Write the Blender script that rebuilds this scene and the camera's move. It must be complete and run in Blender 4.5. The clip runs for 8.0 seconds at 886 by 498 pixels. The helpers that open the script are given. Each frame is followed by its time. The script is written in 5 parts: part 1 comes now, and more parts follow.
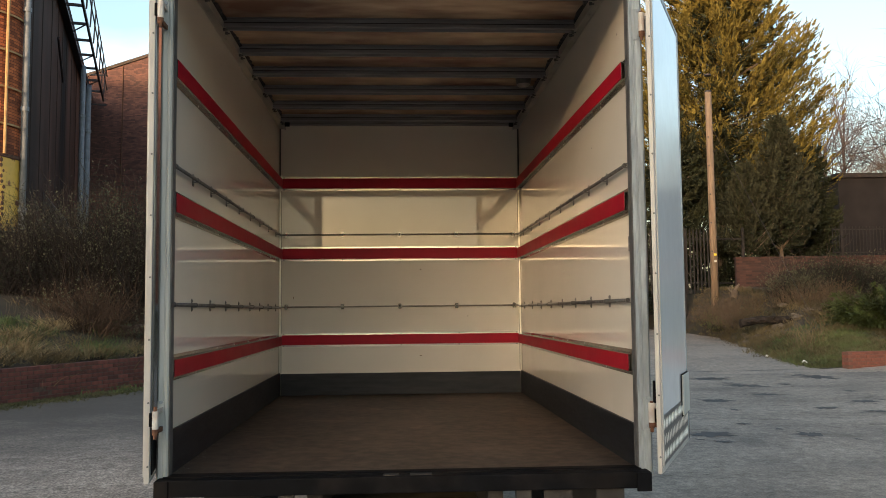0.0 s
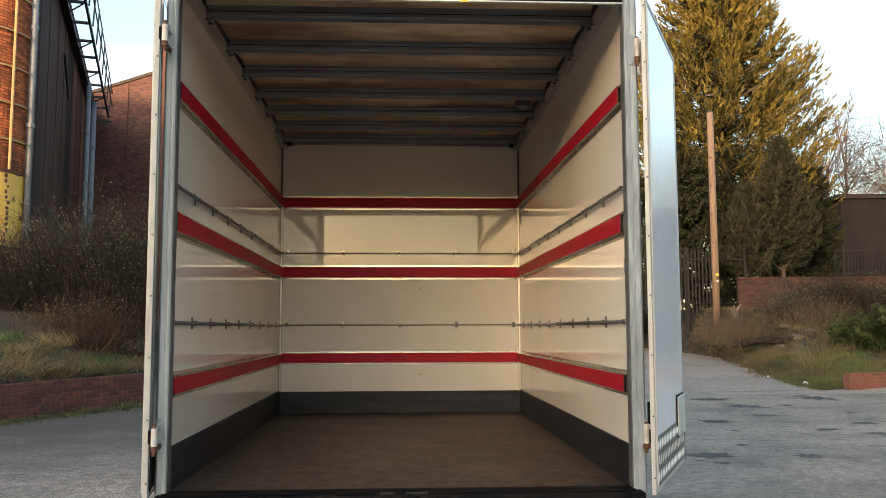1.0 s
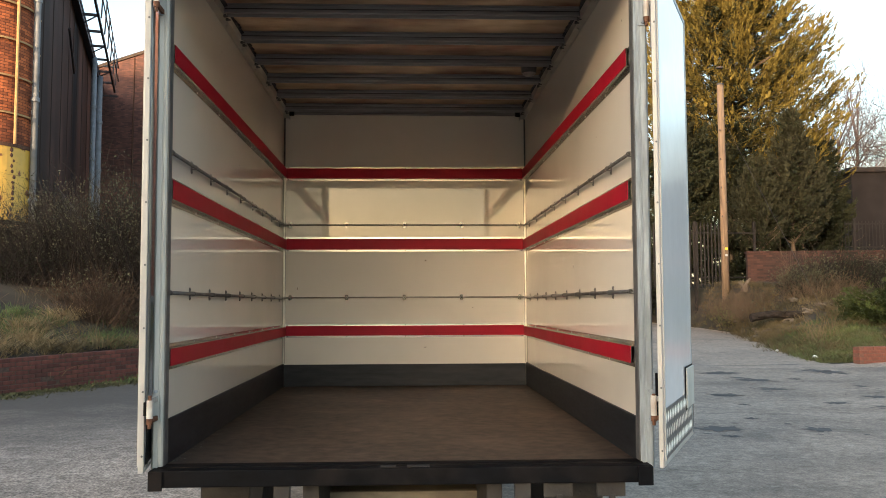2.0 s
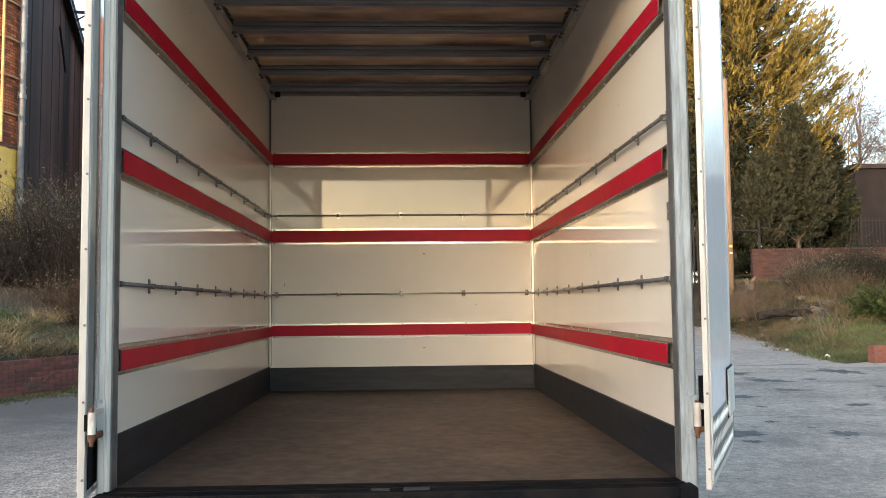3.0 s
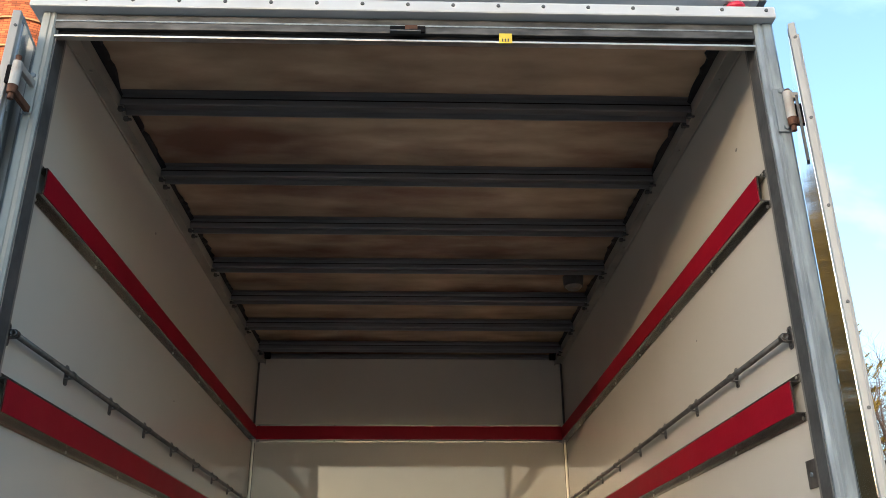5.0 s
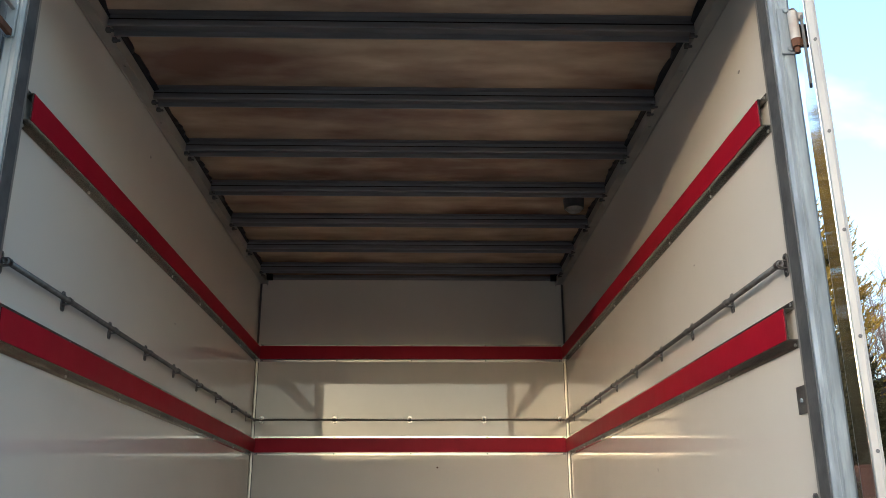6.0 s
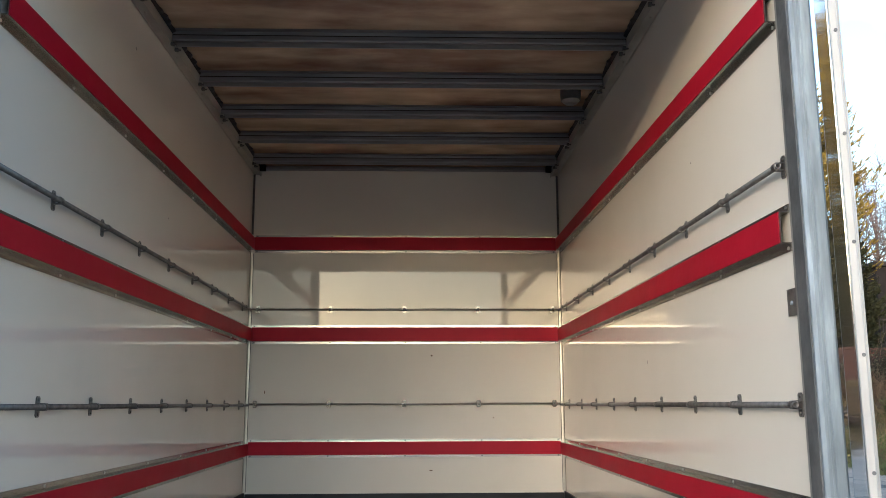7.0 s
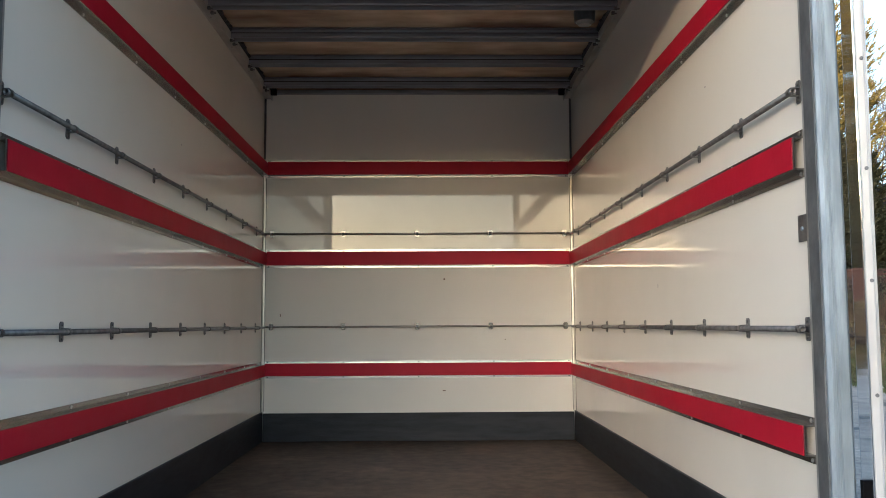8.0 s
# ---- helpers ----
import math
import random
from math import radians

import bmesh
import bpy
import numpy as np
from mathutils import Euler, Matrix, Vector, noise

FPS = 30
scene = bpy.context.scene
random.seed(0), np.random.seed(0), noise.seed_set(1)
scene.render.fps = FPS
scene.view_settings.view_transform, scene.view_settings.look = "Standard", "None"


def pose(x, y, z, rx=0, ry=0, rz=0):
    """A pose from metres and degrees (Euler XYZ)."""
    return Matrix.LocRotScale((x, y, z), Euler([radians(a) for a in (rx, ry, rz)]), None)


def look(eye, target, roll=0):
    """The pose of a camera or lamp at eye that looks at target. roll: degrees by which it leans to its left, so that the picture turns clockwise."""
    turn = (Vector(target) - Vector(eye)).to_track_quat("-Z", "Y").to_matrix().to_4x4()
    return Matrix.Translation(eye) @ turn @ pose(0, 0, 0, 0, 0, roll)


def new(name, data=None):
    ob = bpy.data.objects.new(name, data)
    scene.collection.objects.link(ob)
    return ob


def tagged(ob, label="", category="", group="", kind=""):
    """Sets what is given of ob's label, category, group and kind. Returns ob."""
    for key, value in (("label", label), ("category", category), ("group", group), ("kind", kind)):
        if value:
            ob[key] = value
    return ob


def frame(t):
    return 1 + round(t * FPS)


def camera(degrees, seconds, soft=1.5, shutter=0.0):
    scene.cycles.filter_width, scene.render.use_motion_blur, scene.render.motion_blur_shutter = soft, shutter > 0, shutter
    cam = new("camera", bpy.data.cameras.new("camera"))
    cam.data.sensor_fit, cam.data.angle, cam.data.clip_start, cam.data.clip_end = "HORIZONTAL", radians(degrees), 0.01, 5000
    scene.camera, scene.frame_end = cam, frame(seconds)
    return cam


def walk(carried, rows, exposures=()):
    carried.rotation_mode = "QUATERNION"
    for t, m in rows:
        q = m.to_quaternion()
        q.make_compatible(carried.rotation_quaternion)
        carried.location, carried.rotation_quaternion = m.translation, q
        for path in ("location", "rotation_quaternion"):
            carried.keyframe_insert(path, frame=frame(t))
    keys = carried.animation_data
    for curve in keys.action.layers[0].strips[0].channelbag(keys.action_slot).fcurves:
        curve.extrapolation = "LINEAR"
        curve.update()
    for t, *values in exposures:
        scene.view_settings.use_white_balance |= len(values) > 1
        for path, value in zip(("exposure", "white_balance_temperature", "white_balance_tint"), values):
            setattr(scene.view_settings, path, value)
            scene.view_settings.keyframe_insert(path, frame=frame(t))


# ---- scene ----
cam = camera(54.0, 8.0, soft=0.9)
PATH = [
    (0, (-0.031, 0.501, 1.597), (0.074, 2.492, 1.757), -0.6),
    (0.5, (-0.033, 0.461, 1.603), (0.08, 2.443, 1.846), -0.4),
    (1, (-0.009, 0.447, 1.606), (0.09, 2.435, 1.807), -0.2),
    (1.5, (0.007, 0.45, 1.607), (0.097, 2.439, 1.794), -0.2),
    (2.8, (0.045, 1.057, 1.534), (0.114, 3.054, 1.613), -0.3),
    (3, (0.04, 1.214, 1.547), (0.123, 3.207, 1.695), -0.6),
    (3.5, (0.052, 1.652, 1.508), (0.12, 3.62, 1.861), -1.0),
    (4, (0.04, 2.015, 1.499), (0.135, 3.919, 2.104), -0.3),
    (4.5, (0.012, 2.282, 1.549), (0.19, 4.111, 2.338), -0.9),
    (4.7, (0.015, 2.314, 1.56), (0.113, 4.138, 2.374), -0.3),
    (5.8, (0.07, 2.348, 1.609), (0.111, 4.232, 2.281), -0.3),
    (6, (0.069, 2.346, 1.609), (0.118, 4.245, 2.234), -0.2),
    (6.5, (0.073, 2.352, 1.643), (0.143, 4.288, 2.14), 0.0),
    (7, (0.072, 2.352, 1.663), (0.134, 4.317, 2.031), -0.2),
    (7.5, (0.069, 2.341, 1.669), (0.112, 4.323, 1.935), -0.2),
    (8, (0.07, 2.326, 1.674), (0.104, 4.317, 1.865), -0.3),
]
EXPOSURES = [(0.0, 2.01, 6000, 8.5), (0.5, 2.37, 6000, 9), (1.5, 2.37, 6000, 9), (2.8, 2.91, 5700, 9), (3.5, 2.84, 5330, 8), (4.0, 2.40, 5230, 7.5), (4.5, 1.74, 5950, 7.5), (4.7, 1.94, 5400, 7), (5.8, 2.32, 5100, 7), (6.5, 2.62, 5030, 7), (8.0, 2.68, 4920, 7)]
walk(cam, [(t, look(eye, target, roll)) for t, eye, target, roll in PATH], EXPOSURES)

# ---- world, sun and exposure ----
SUN_AZ, SUN_EL = radians(27.5), radians(5.0)     # the sun stands behind the camera, a little to its left
world = bpy.data.worlds.new("world")
scene.world = world
world.use_nodes = True
wn = world.node_tree
sky = wn.nodes.new("ShaderNodeTexSky")
sky.sky_type, sky.sun_disc = "NISHITA", False
sky.sun_elevation, sky.sun_rotation = SUN_EL, radians(180) + SUN_AZ
sky.air_density, sky.dust_density, sky.ozone_density = 1.0, 2.5, 1.0
# thin streaks of high cloud over the whole sky
wc = wn.nodes.new("ShaderNodeTexCoord")
wm = wn.nodes.new("ShaderNodeMapping")
wm.inputs["Rotation"].default_value, wm.inputs["Scale"].default_value = (0.35, 0.5, 0.6), (1.2, 5.0, 4.0)
wz = wn.nodes.new("ShaderNodeTexNoise")
wz.inputs["Scale"].default_value, wz.inputs["Detail"].default_value = 1.6, 7.0
wr = wn.nodes.new("ShaderNodeMapRange")
wr.inputs["From Min"].default_value, wr.inputs["From Max"].default_value, wr.inputs["To Max"].default_value = 0.50, 0.70, 0.85
wh = wn.nodes.new("ShaderNodeHueSaturation")
wh.inputs["Saturation"].default_value, wh.inputs["Value"].default_value = 0.45, 1.45
pale = wn.nodes.new("ShaderNodeHueSaturation")     # a thin veil of haze
pale.inputs["Saturation"].default_value = 0.90
wn.links.new(sky.outputs[0], pale.inputs["Color"])
wx = wn.nodes.new("ShaderNodeMix")
wx.data_type = "RGBA"
wn.links.new(wc.outputs["Generated"], wm.inputs["Vector"])
wn.links.new(wm.outputs[0], wz.inputs["Vector"])
wn.links.new(wz.outputs["Fac"], wr.inputs["Value"])
wn.links.new(sky.outputs[0], wh.inputs["Color"])
wn.links.new(wr.outputs[0], wx.inputs["Factor"])
wn.links.new(pale.outputs[0], wx.inputs["A"])
wn.links.new(wh.outputs[0], wx.inputs["B"])
wn.links.new(wx.outputs["Result"], wn.nodes["Background"].inputs[0])
wn.nodes["Background"].inputs[1].default_value = 0.15
sun = new("sun", bpy.data.lights.new("sun", "SUN"))
sun.data.energy, sun.data.angle, sun.data.color = 2.25, radians(5.0), (1.0, 0.66, 0.36)
sun.matrix_world = look((-math.sin(SUN_AZ) * 60, -math.cos(SUN_AZ) * 60, 60 * math.tan(SUN_EL)), (0, 0, 0))


# ---- materials ----
def mat(name, base, rough=0.6, metal=0.0, var=0.12, scale=8.0, bump=0.15, bscale=60.0, dark=None, dscale=2.0,
        damount=0.5, coat=0.0, stretch=None, rvar=0.1, per=0.0, spec=0.5, band=(0.48, 0.75)):
    """A surface with fine grain, broad stains towards the colour dark, and a little relief."""
    m = bpy.data.materials.new(name)
    m.use_nodes = True
    t = m.node_tree
    n, link = t.nodes, t.links.new
    b = n["Principled BSDF"]
    co = n.new("ShaderNodeTexCoord")
    src = co.outputs["Object"]
    if stretch:
        mp = n.new("ShaderNodeMapping")
        mp.inputs["Scale"].default_value = stretch
        link(src, mp.inputs["Vector"])
        src = mp.outputs[0]

    def noise_at(sc, detail=5.0):
        x = n.new("ShaderNodeTexNoise")
        x.inputs["Scale"].default_value, x.inputs["Detail"].default_value = sc, detail
        link(src, x.inputs["Vector"])
        return x.outputs["Fac"]

    def mix(fac, a, c, mode="MIX"):
        x = n.new("ShaderNodeMix")
        x.data_type, x.blend_type = "RGBA", mode
        for sock, v in ((x.inputs["Factor"], fac), (x.inputs["A"], a), (x.inputs["B"], c)):
            if hasattr(v, "links"):
                link(v, sock)
            else:
                sock.default_value = (*v, 1) if isinstance(v, tuple) else v
        return x.outputs["Result"]

    def ramp(fac, lo, hi):
        x = n.new("ShaderNodeMapRange")
        x.inputs["From Min"].default_value, x.inputs["From Max"].default_value = lo, hi
        link(fac, x.inputs["Value"])
        return x.outputs[0]

    def scaled(fac, k, off=0.0):
        x = n.new("ShaderNodeMath")
        x.operation = "MULTIPLY_ADD"
        x.inputs[1].default_value, x.inputs[2].default_value = k, off
        link(fac, x.inputs[0])
        return x.outputs[0]

    lo = tuple(max(0, c * (1 - var)) for c in base)
    hi = tuple(min(1, c * (1 + var)) for c in base)
    col = mix(ramp(noise_at(scale), 0.3, 0.7), lo, hi)
    if dark:
        st = scaled(ramp(noise_at(dscale, 8.0), *band), damount)
        col = mix(st, col, dark)
    if per:
        oi = n.new("ShaderNodeObjectInfo")
        hv = n.new("ShaderNodeHueSaturation")
        link(scaled(oi.outputs["Random"], 2 * per, 1 - per), hv.inputs["Value"])
        link(col, hv.inputs["Color"])
        col = hv.outputs[0]
    link(col, b.inputs["Base Color"])
    link(scaled(noise_at(scale * 2.3), rvar, rough - rvar / 2), b.inputs["Roughness"])
    b.inputs["Metallic"].default_value, b.inputs["Specular IOR Level"].default_value = metal, spec
    if coat:
        b.inputs["Coat Weight"].default_value = coat
        b.inputs["Coat Roughness"].default_value = 0.08
    if bump:
        bp = n.new("ShaderNodeBump")
        bp.inputs["Strength"].default_value, bp.inputs["Distance"].default_value = bump, 0.004
        link(noise_at(bscale), bp.inputs["Height"])
        link(bp.outputs[0], b.inputs["Normal"])
    return m


GRP = mat("white_grp", (0.735, 0.695, 0.62), 0.030, var=0.02, scale=1.2, bump=0.022, bscale=1.3, dark=(0.58, 0.545, 0.475), dscale=1.6, damount=0.28, rvar=0.025)
# white paint, its bluish tint put in for the sky it reflects
DOOR = mat("white_door_paint", (0.74, 0.765, 0.81), 0.15, var=0.03, bump=0.03, bscale=4.0, dark=(0.6, 0.59, 0.57), dscale=2.0, damount=0.2, rvar=0.05)
MIRRORED = mat("polished_door_skin", (0.66, 0.68, 0.70), 0.07, metal=0.96, var=0.03, bump=0.10, bscale=3.5, rvar=0.03, stretch=(1, 0.4, 1.6))
GALV = mat("galvanised_steel", (0.285, 0.325, 0.355), 0.50, metal=0.3, var=0.3, scale=30, bump=0.18, bscale=90, dark=(0.16, 0.185, 0.21), dscale=6, damount=0.85, stretch=(1.5, 1.5, 0.2))
GALV_PALE = mat("pale_galvanised_steel", (0.43, 0.44, 0.415), 0.6, metal=0.0, var=0.12, scale=24, bump=0.12, bscale=80, dark=(0.30, 0.305, 0.29), dscale=5, damount=0.6, stretch=(1.5, 1.5, 0.2))
GALV_DIRTY = mat("dull_galvanised_steel", (0.30, 0.29, 0.27), 0.5, metal=0.5, var=0.25, scale=14, bump=0.15, dark=(0.14, 0.12, 0.10), dscale=6, damount=0.7)
CORNER = mat("dull_aluminium_strip", (0.50, 0.475, 0.42), 0.32, metal=0.6, var=0.1, scale=12, bump=0.05, dark=(0.28, 0.25, 0.20), dscale=5, damount=0.5, stretch=(1, 1, 0.3))
WHITE_TRIM = mat("white_painted_trim", (0.37, 0.365, 0.35), 0.4, var=0.10, scale=20, bump=0.08, dark=(0.24, 0.225, 0.20), dscale=7, damount=0.5, stretch=(1, 1, 0.3))
CAP = mat("white_cap_paint", (0.56, 0.58, 0.61), 0.35, var=0.06, scale=15, bump=0.08, dark=(0.46, 0.45, 0.43), dscale=6, damount=0.4, stretch=(0.4, 1, 1))
HEADER = mat("scuffed_dark_header", (0.060, 0.059, 0.058), 0.5, metal=0.3, var=0.4, scale=35, bump=0.2, dark=(0.17, 0.165, 0.16), dscale=16, damount=0.8, stretch=(0.5, 1, 1.5))
RUBBER = mat("dark_grey_seal", (0.075, 0.078, 0.08), 0.55, var=0.25, scale=20, bump=0.2, dark=(0.2, 0.19, 0.18), dscale=9, damount=0.4)
RED = mat("red_painted_steel", (0.36, 0.003, 0.020), 0.55, var=0.08, scale=6, bump=0.15, bscale=40, dark=(0.26, 0.004, 0.018), dscale=3, damount=0.5, spec=0.25)
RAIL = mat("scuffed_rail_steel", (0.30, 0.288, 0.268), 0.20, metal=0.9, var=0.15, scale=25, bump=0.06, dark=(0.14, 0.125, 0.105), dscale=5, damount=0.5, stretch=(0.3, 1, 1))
# rail steel whitened to paint in the sky sheen the front flanges catch
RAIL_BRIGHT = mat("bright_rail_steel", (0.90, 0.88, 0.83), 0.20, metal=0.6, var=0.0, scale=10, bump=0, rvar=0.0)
RAIL_DULL = mat("worn_bright_edge", (0.52, 0.51, 0.48), 0.35, metal=0.8, var=0.25, scale=30, bump=0.1, dark=(0.22, 0.21, 0.20), dscale=9, damount=0.6, stretch=(0.5, 1, 1))
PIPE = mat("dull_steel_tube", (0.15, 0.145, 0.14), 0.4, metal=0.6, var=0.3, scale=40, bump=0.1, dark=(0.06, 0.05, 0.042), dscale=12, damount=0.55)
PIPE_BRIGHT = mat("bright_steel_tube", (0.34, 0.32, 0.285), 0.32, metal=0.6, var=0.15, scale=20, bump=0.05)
FLOOR = mat("brown_phenolic_plywood", (0.063, 0.044, 0.031), 0.55, var=0.4, scale=14, bump=0.4, bscale=150, dark=(0.130, 0.089, 0.062), dscale=1.7, damount=0.85, spec=0.35)
KICK = mat("dark_grey_kick_board", (0.0115, 0.0135, 0.018), 0.50, var=0.45, scale=10, bump=0.25, dark=(0.036, 0.038, 0.043), dscale=3, damount=0.6, stretch=(0.5, 0.5, 3), spec=0.3)
PLY = mat("stained_roof_plywood", (0.46, 0.35, 0.24), 0.24, var=0.28, scale=5.5, bump=0.12, bscale=9, dark=(0.15, 0.066, 0.045), dscale=1.9, damount=0.9, stretch=(0.5, 1.35, 1), rvar=0.06, band=(0.48, 0.66))
BEAM = mat("roof_bow_steel", (0.205, 0.20, 0.205), 0.42, metal=0.4, var=0.18, scale=12, bump=0.1, dark=(0.09, 0.084, 0.085), dscale=4, damount=0.55, stretch=(0.3, 3, 3))
BLACK = mat("black_painted_steel", (0.0040, 0.0043, 0.0055), 0.65, var=0.4, scale=12, bump=0.4, bscale=50, dark=(0.017, 0.013, 0.011), dscale=6, damount=0.6, spec=0.07)
CHASSIS = mat("dusty_chassis_steel", (0.030, 0.027, 0.024), 0.85, var=0.35, scale=9, bump=0.4, dark=(0.018, 0.016, 0.015), dscale=4, damount=0.8)
PALE = mat("pale_tank_metal", (0.22, 0.195, 0.15), 0.55, var=0.15, bump=0.1, dark=(0.08, 0.06, 0.04), dscale=5, damount=0.7)
RUST = mat("rust", (0.105, 0.046, 0.024), 0.85, var=0.45, scale=30, bump=0.5, dark=(0.035, 0.020, 0.014), dscale=14, damount=0.8)
CHEQ = mat("chequer_plate", (0.13, 0.135, 0.145), 0.35, metal=0.7, var=0.2, scale=20, bump=0.1)
TREAD = mat("bright_chequer_tread", (0.85, 0.85, 0.83), 0.3, metal=0.6, var=0.08, scale=30, bump=0.05)
CANT = mat("dull_cream_rail_paint", (0.38, 0.36, 0.315), 0.4, var=0.1, scale=8, bump=0.08, dark=(0.21, 0.185, 0.155), dscale=3, damount=0.6)
HINGE = mat("hinge_paint", (0.46, 0.455, 0.43), 0.45, var=0.08, scale=30, bump=0.15, dark=(0.22, 0.11, 0.06), dscale=14, damount=0.6)
LENS = mat("red_lens", (0.58, 0.008, 0.035), 0.15, var=0.05, bump=0.0, coat=0.5)
YELLOW = mat("yellow_tag", (0.75, 0.55, 0.03), 0.5, var=0.08, bump=0.1)
TYRE = mat("tyre_rubber", (0.025, 0.025, 0.026), 0.8, var=0.3, bump=0.4)
ASPHALT = mat("worn_asphalt", (0.295, 0.252, 0.204), 0.85, spec=0.22, var=0.18, scale=9, bump=0.4, bscale=60, dark=(0.118, 0.104, 0.091), dscale=0.7, damount=0.75)


def weather(m, speck, patch, streak=0.84):
    """Adds stone speckle and long tyre streaks and irregular damp blotches to a road surface."""
    t = m.node_tree
    n, link = t.nodes, t.links.new
    b = n["Principled BSDF"]
    col = b.inputs["Base Color"].links[0].from_socket
    co = n.new("ShaderNodeTexCoord")
    for sc, stretch, detail, lo, hi, dark, light in ((48, (1, 1, 1), 7, 0.36, 0.66, 1 - speck, 1 + speck), (14, (1, 1, 1), 7, 0.4, 0.62, 0.84, 1.10),
                                                     (1.2, (0.14, 1.2, 1), 1.5, 0.35, 0.65, streak, 1.08), (2.2, (0.7, 1.2, 1), 7, 0.58, 0.66, 1.0, patch)):
        mp = n.new("ShaderNodeMapping")
        mp.inputs["Scale"].default_value = stretch
        link(co.outputs["Object"], mp.inputs["Vector"])
        x = n.new("ShaderNodeTexNoise")
        x.inputs["Scale"].default_value, x.inputs["Detail"].default_value, x.inputs["Roughness"].default_value = sc, detail, 0.62
        link(mp.outputs[0], x.inputs["Vector"])
        r = n.new("ShaderNodeMapRange")
        for k, v in zip(("From Min", "From Max", "To Min", "To Max"), (lo, hi, dark, light)):
            r.inputs[k].default_value = v
        link(x.outputs["Fac"], r.inputs["Value"])
        mx = n.new("ShaderNodeMix")
        mx.data_type, mx.blend_type = "RGBA", "MULTIPLY"
        mx.inputs["Factor"].default_value = 1.0
        link(col, mx.inputs["A"])
        link(r.outputs[0], mx.inputs["B"])
        col = mx.outputs["Result"]
    link(col, b.inputs["Base Color"])


weather(ASPHALT, 0.28, 0.72, 0.88)
TARMAC = mat("old_dark_tarmac", (0.325, 0.283, 0.240), 0.9, spec=0.2, var=0.2, scale=7, bump=0.4, bscale=45, dark=(0.118, 0.104, 0.091), dscale=0.8, damount=0.75)
weather(TARMAC, 0.62, 0.75)
DRIVE = mat("pale_worn_drive", (0.315, 0.267, 0.217), 0.9, spec=0.25, var=0.16, scale=9, bump=0.4, bscale=60, dark=(0.19, 0.175, 0.157), dscale=0.6, damount=0.75, stretch=(1.5, 0.6, 1))
weather(DRIVE, 0.25, 0.7, 0.97)
weather(FLOOR, 0.10, 1.4, 1.0)
TAR = mat("dark_tar_patch", (0.066, 0.060, 0.055), 0.8, var=0.3, scale=6, bump=0.4)
SOIL = mat("rough_ground", (0.034, 0.027, 0.018), 0.95, var=0.4, scale=1.6, bump=0.8, bscale=12, dark=(0.020, 0.026, 0.010), dscale=0.7, damount=0.8)
MOSS = mat("mossy_verge", (0.06, 0.062, 0.024), 0.95, var=0.4, scale=5, bump=0.8, bscale=30, dark=(0.09, 0.075, 0.04), dscale=2, damount=0.7)
BRICK = mat("red_brick", (0.082, 0.026, 0.019), 0.85, var=0.35, scale=10, bump=0.6, bscale=50, dark=(0.036, 0.027, 0.021), dscale=2.2, damount=1.0, per=0.42)
BRICK_ORANGE = mat("orange_brick", (0.205, 0.066, 0.040), 0.85, var=0.25, scale=14, bump=0.5, dark=(0.085, 0.045, 0.034), dscale=3, damount=0.6, per=0.13)
MORTAR = mat("mortar", (0.060, 0.042, 0.034), 0.95, var=0.3, scale=20, bump=0.5, dark=(0.040, 0.036, 0.024), dscale=2, damount=0.8)
ORANGE_MORTAR = mat("brick_red_mortar", (0.155, 0.072, 0.050), 0.95, var=0.3, scale=20, bump=0.5, dark=(0.09, 0.05, 0.036), dscale=3, damount=0.7)
DARKBRICK = mat("sooty_brick", (0.15, 0.068, 0.05), 0.9, var=0.3, scale=5, bump=0.5, dark=(0.06, 0.04, 0.035), dscale=0.5, damount=0.7)
SHEET = mat("rusty_sheet_cladding", (0.110, 0.056, 0.041), 0.8, var=0.5, scale=0.3, bump=0.3, dark=(0.012, 0.011, 0.011), dscale=0.09, damount=1.0, stretch=(1.4, 1.4, 0.25), spec=0.1)
def darken_by_length(m, x0, x1, end_tone, axis="X"):
    """A darker tone at one end of a surface, thinning out along it, broken up by streaks."""
    t = m.node_tree
    n, link = t.nodes, t.links.new
    b = n["Principled BSDF"]
    col = b.inputs["Base Color"].links[0].from_socket
    co, sp, ns, mr, ad, mx = (n.new(k) for k in ("ShaderNodeTexCoord", "ShaderNodeSeparateXYZ", "ShaderNodeTexNoise", "ShaderNodeMapRange", "ShaderNodeMath", "ShaderNodeMix"))
    ns.inputs["Scale"].default_value, ns.inputs["Detail"].default_value = 0.55, 9.0
    link(co.outputs["Object"], sp.inputs[0])
    link(co.outputs["Object"], ns.inputs["Vector"])
    ad.operation = "MULTIPLY_ADD"
    ad.inputs[1].default_value = 9.0
    link(ns.outputs["Fac"], ad.inputs[0])
    link(sp.outputs[axis], ad.inputs[2])
    for k, v in zip(("From Min", "From Max", "To Min", "To Max"), (x0 + 4.5, x1 + 4.5, 0.92, 0.0)):
        mr.inputs[k].default_value = v
    link(ad.outputs[0], mr.inputs["Value"])
    mx.data_type = "RGBA"
    mx.inputs["B"].default_value = (*end_tone, 1)
    link(mr.outputs[0], mx.inputs["Factor"])
    link(col, mx.inputs["A"])
    link(mx.outputs["Result"], b.inputs["Base Color"])


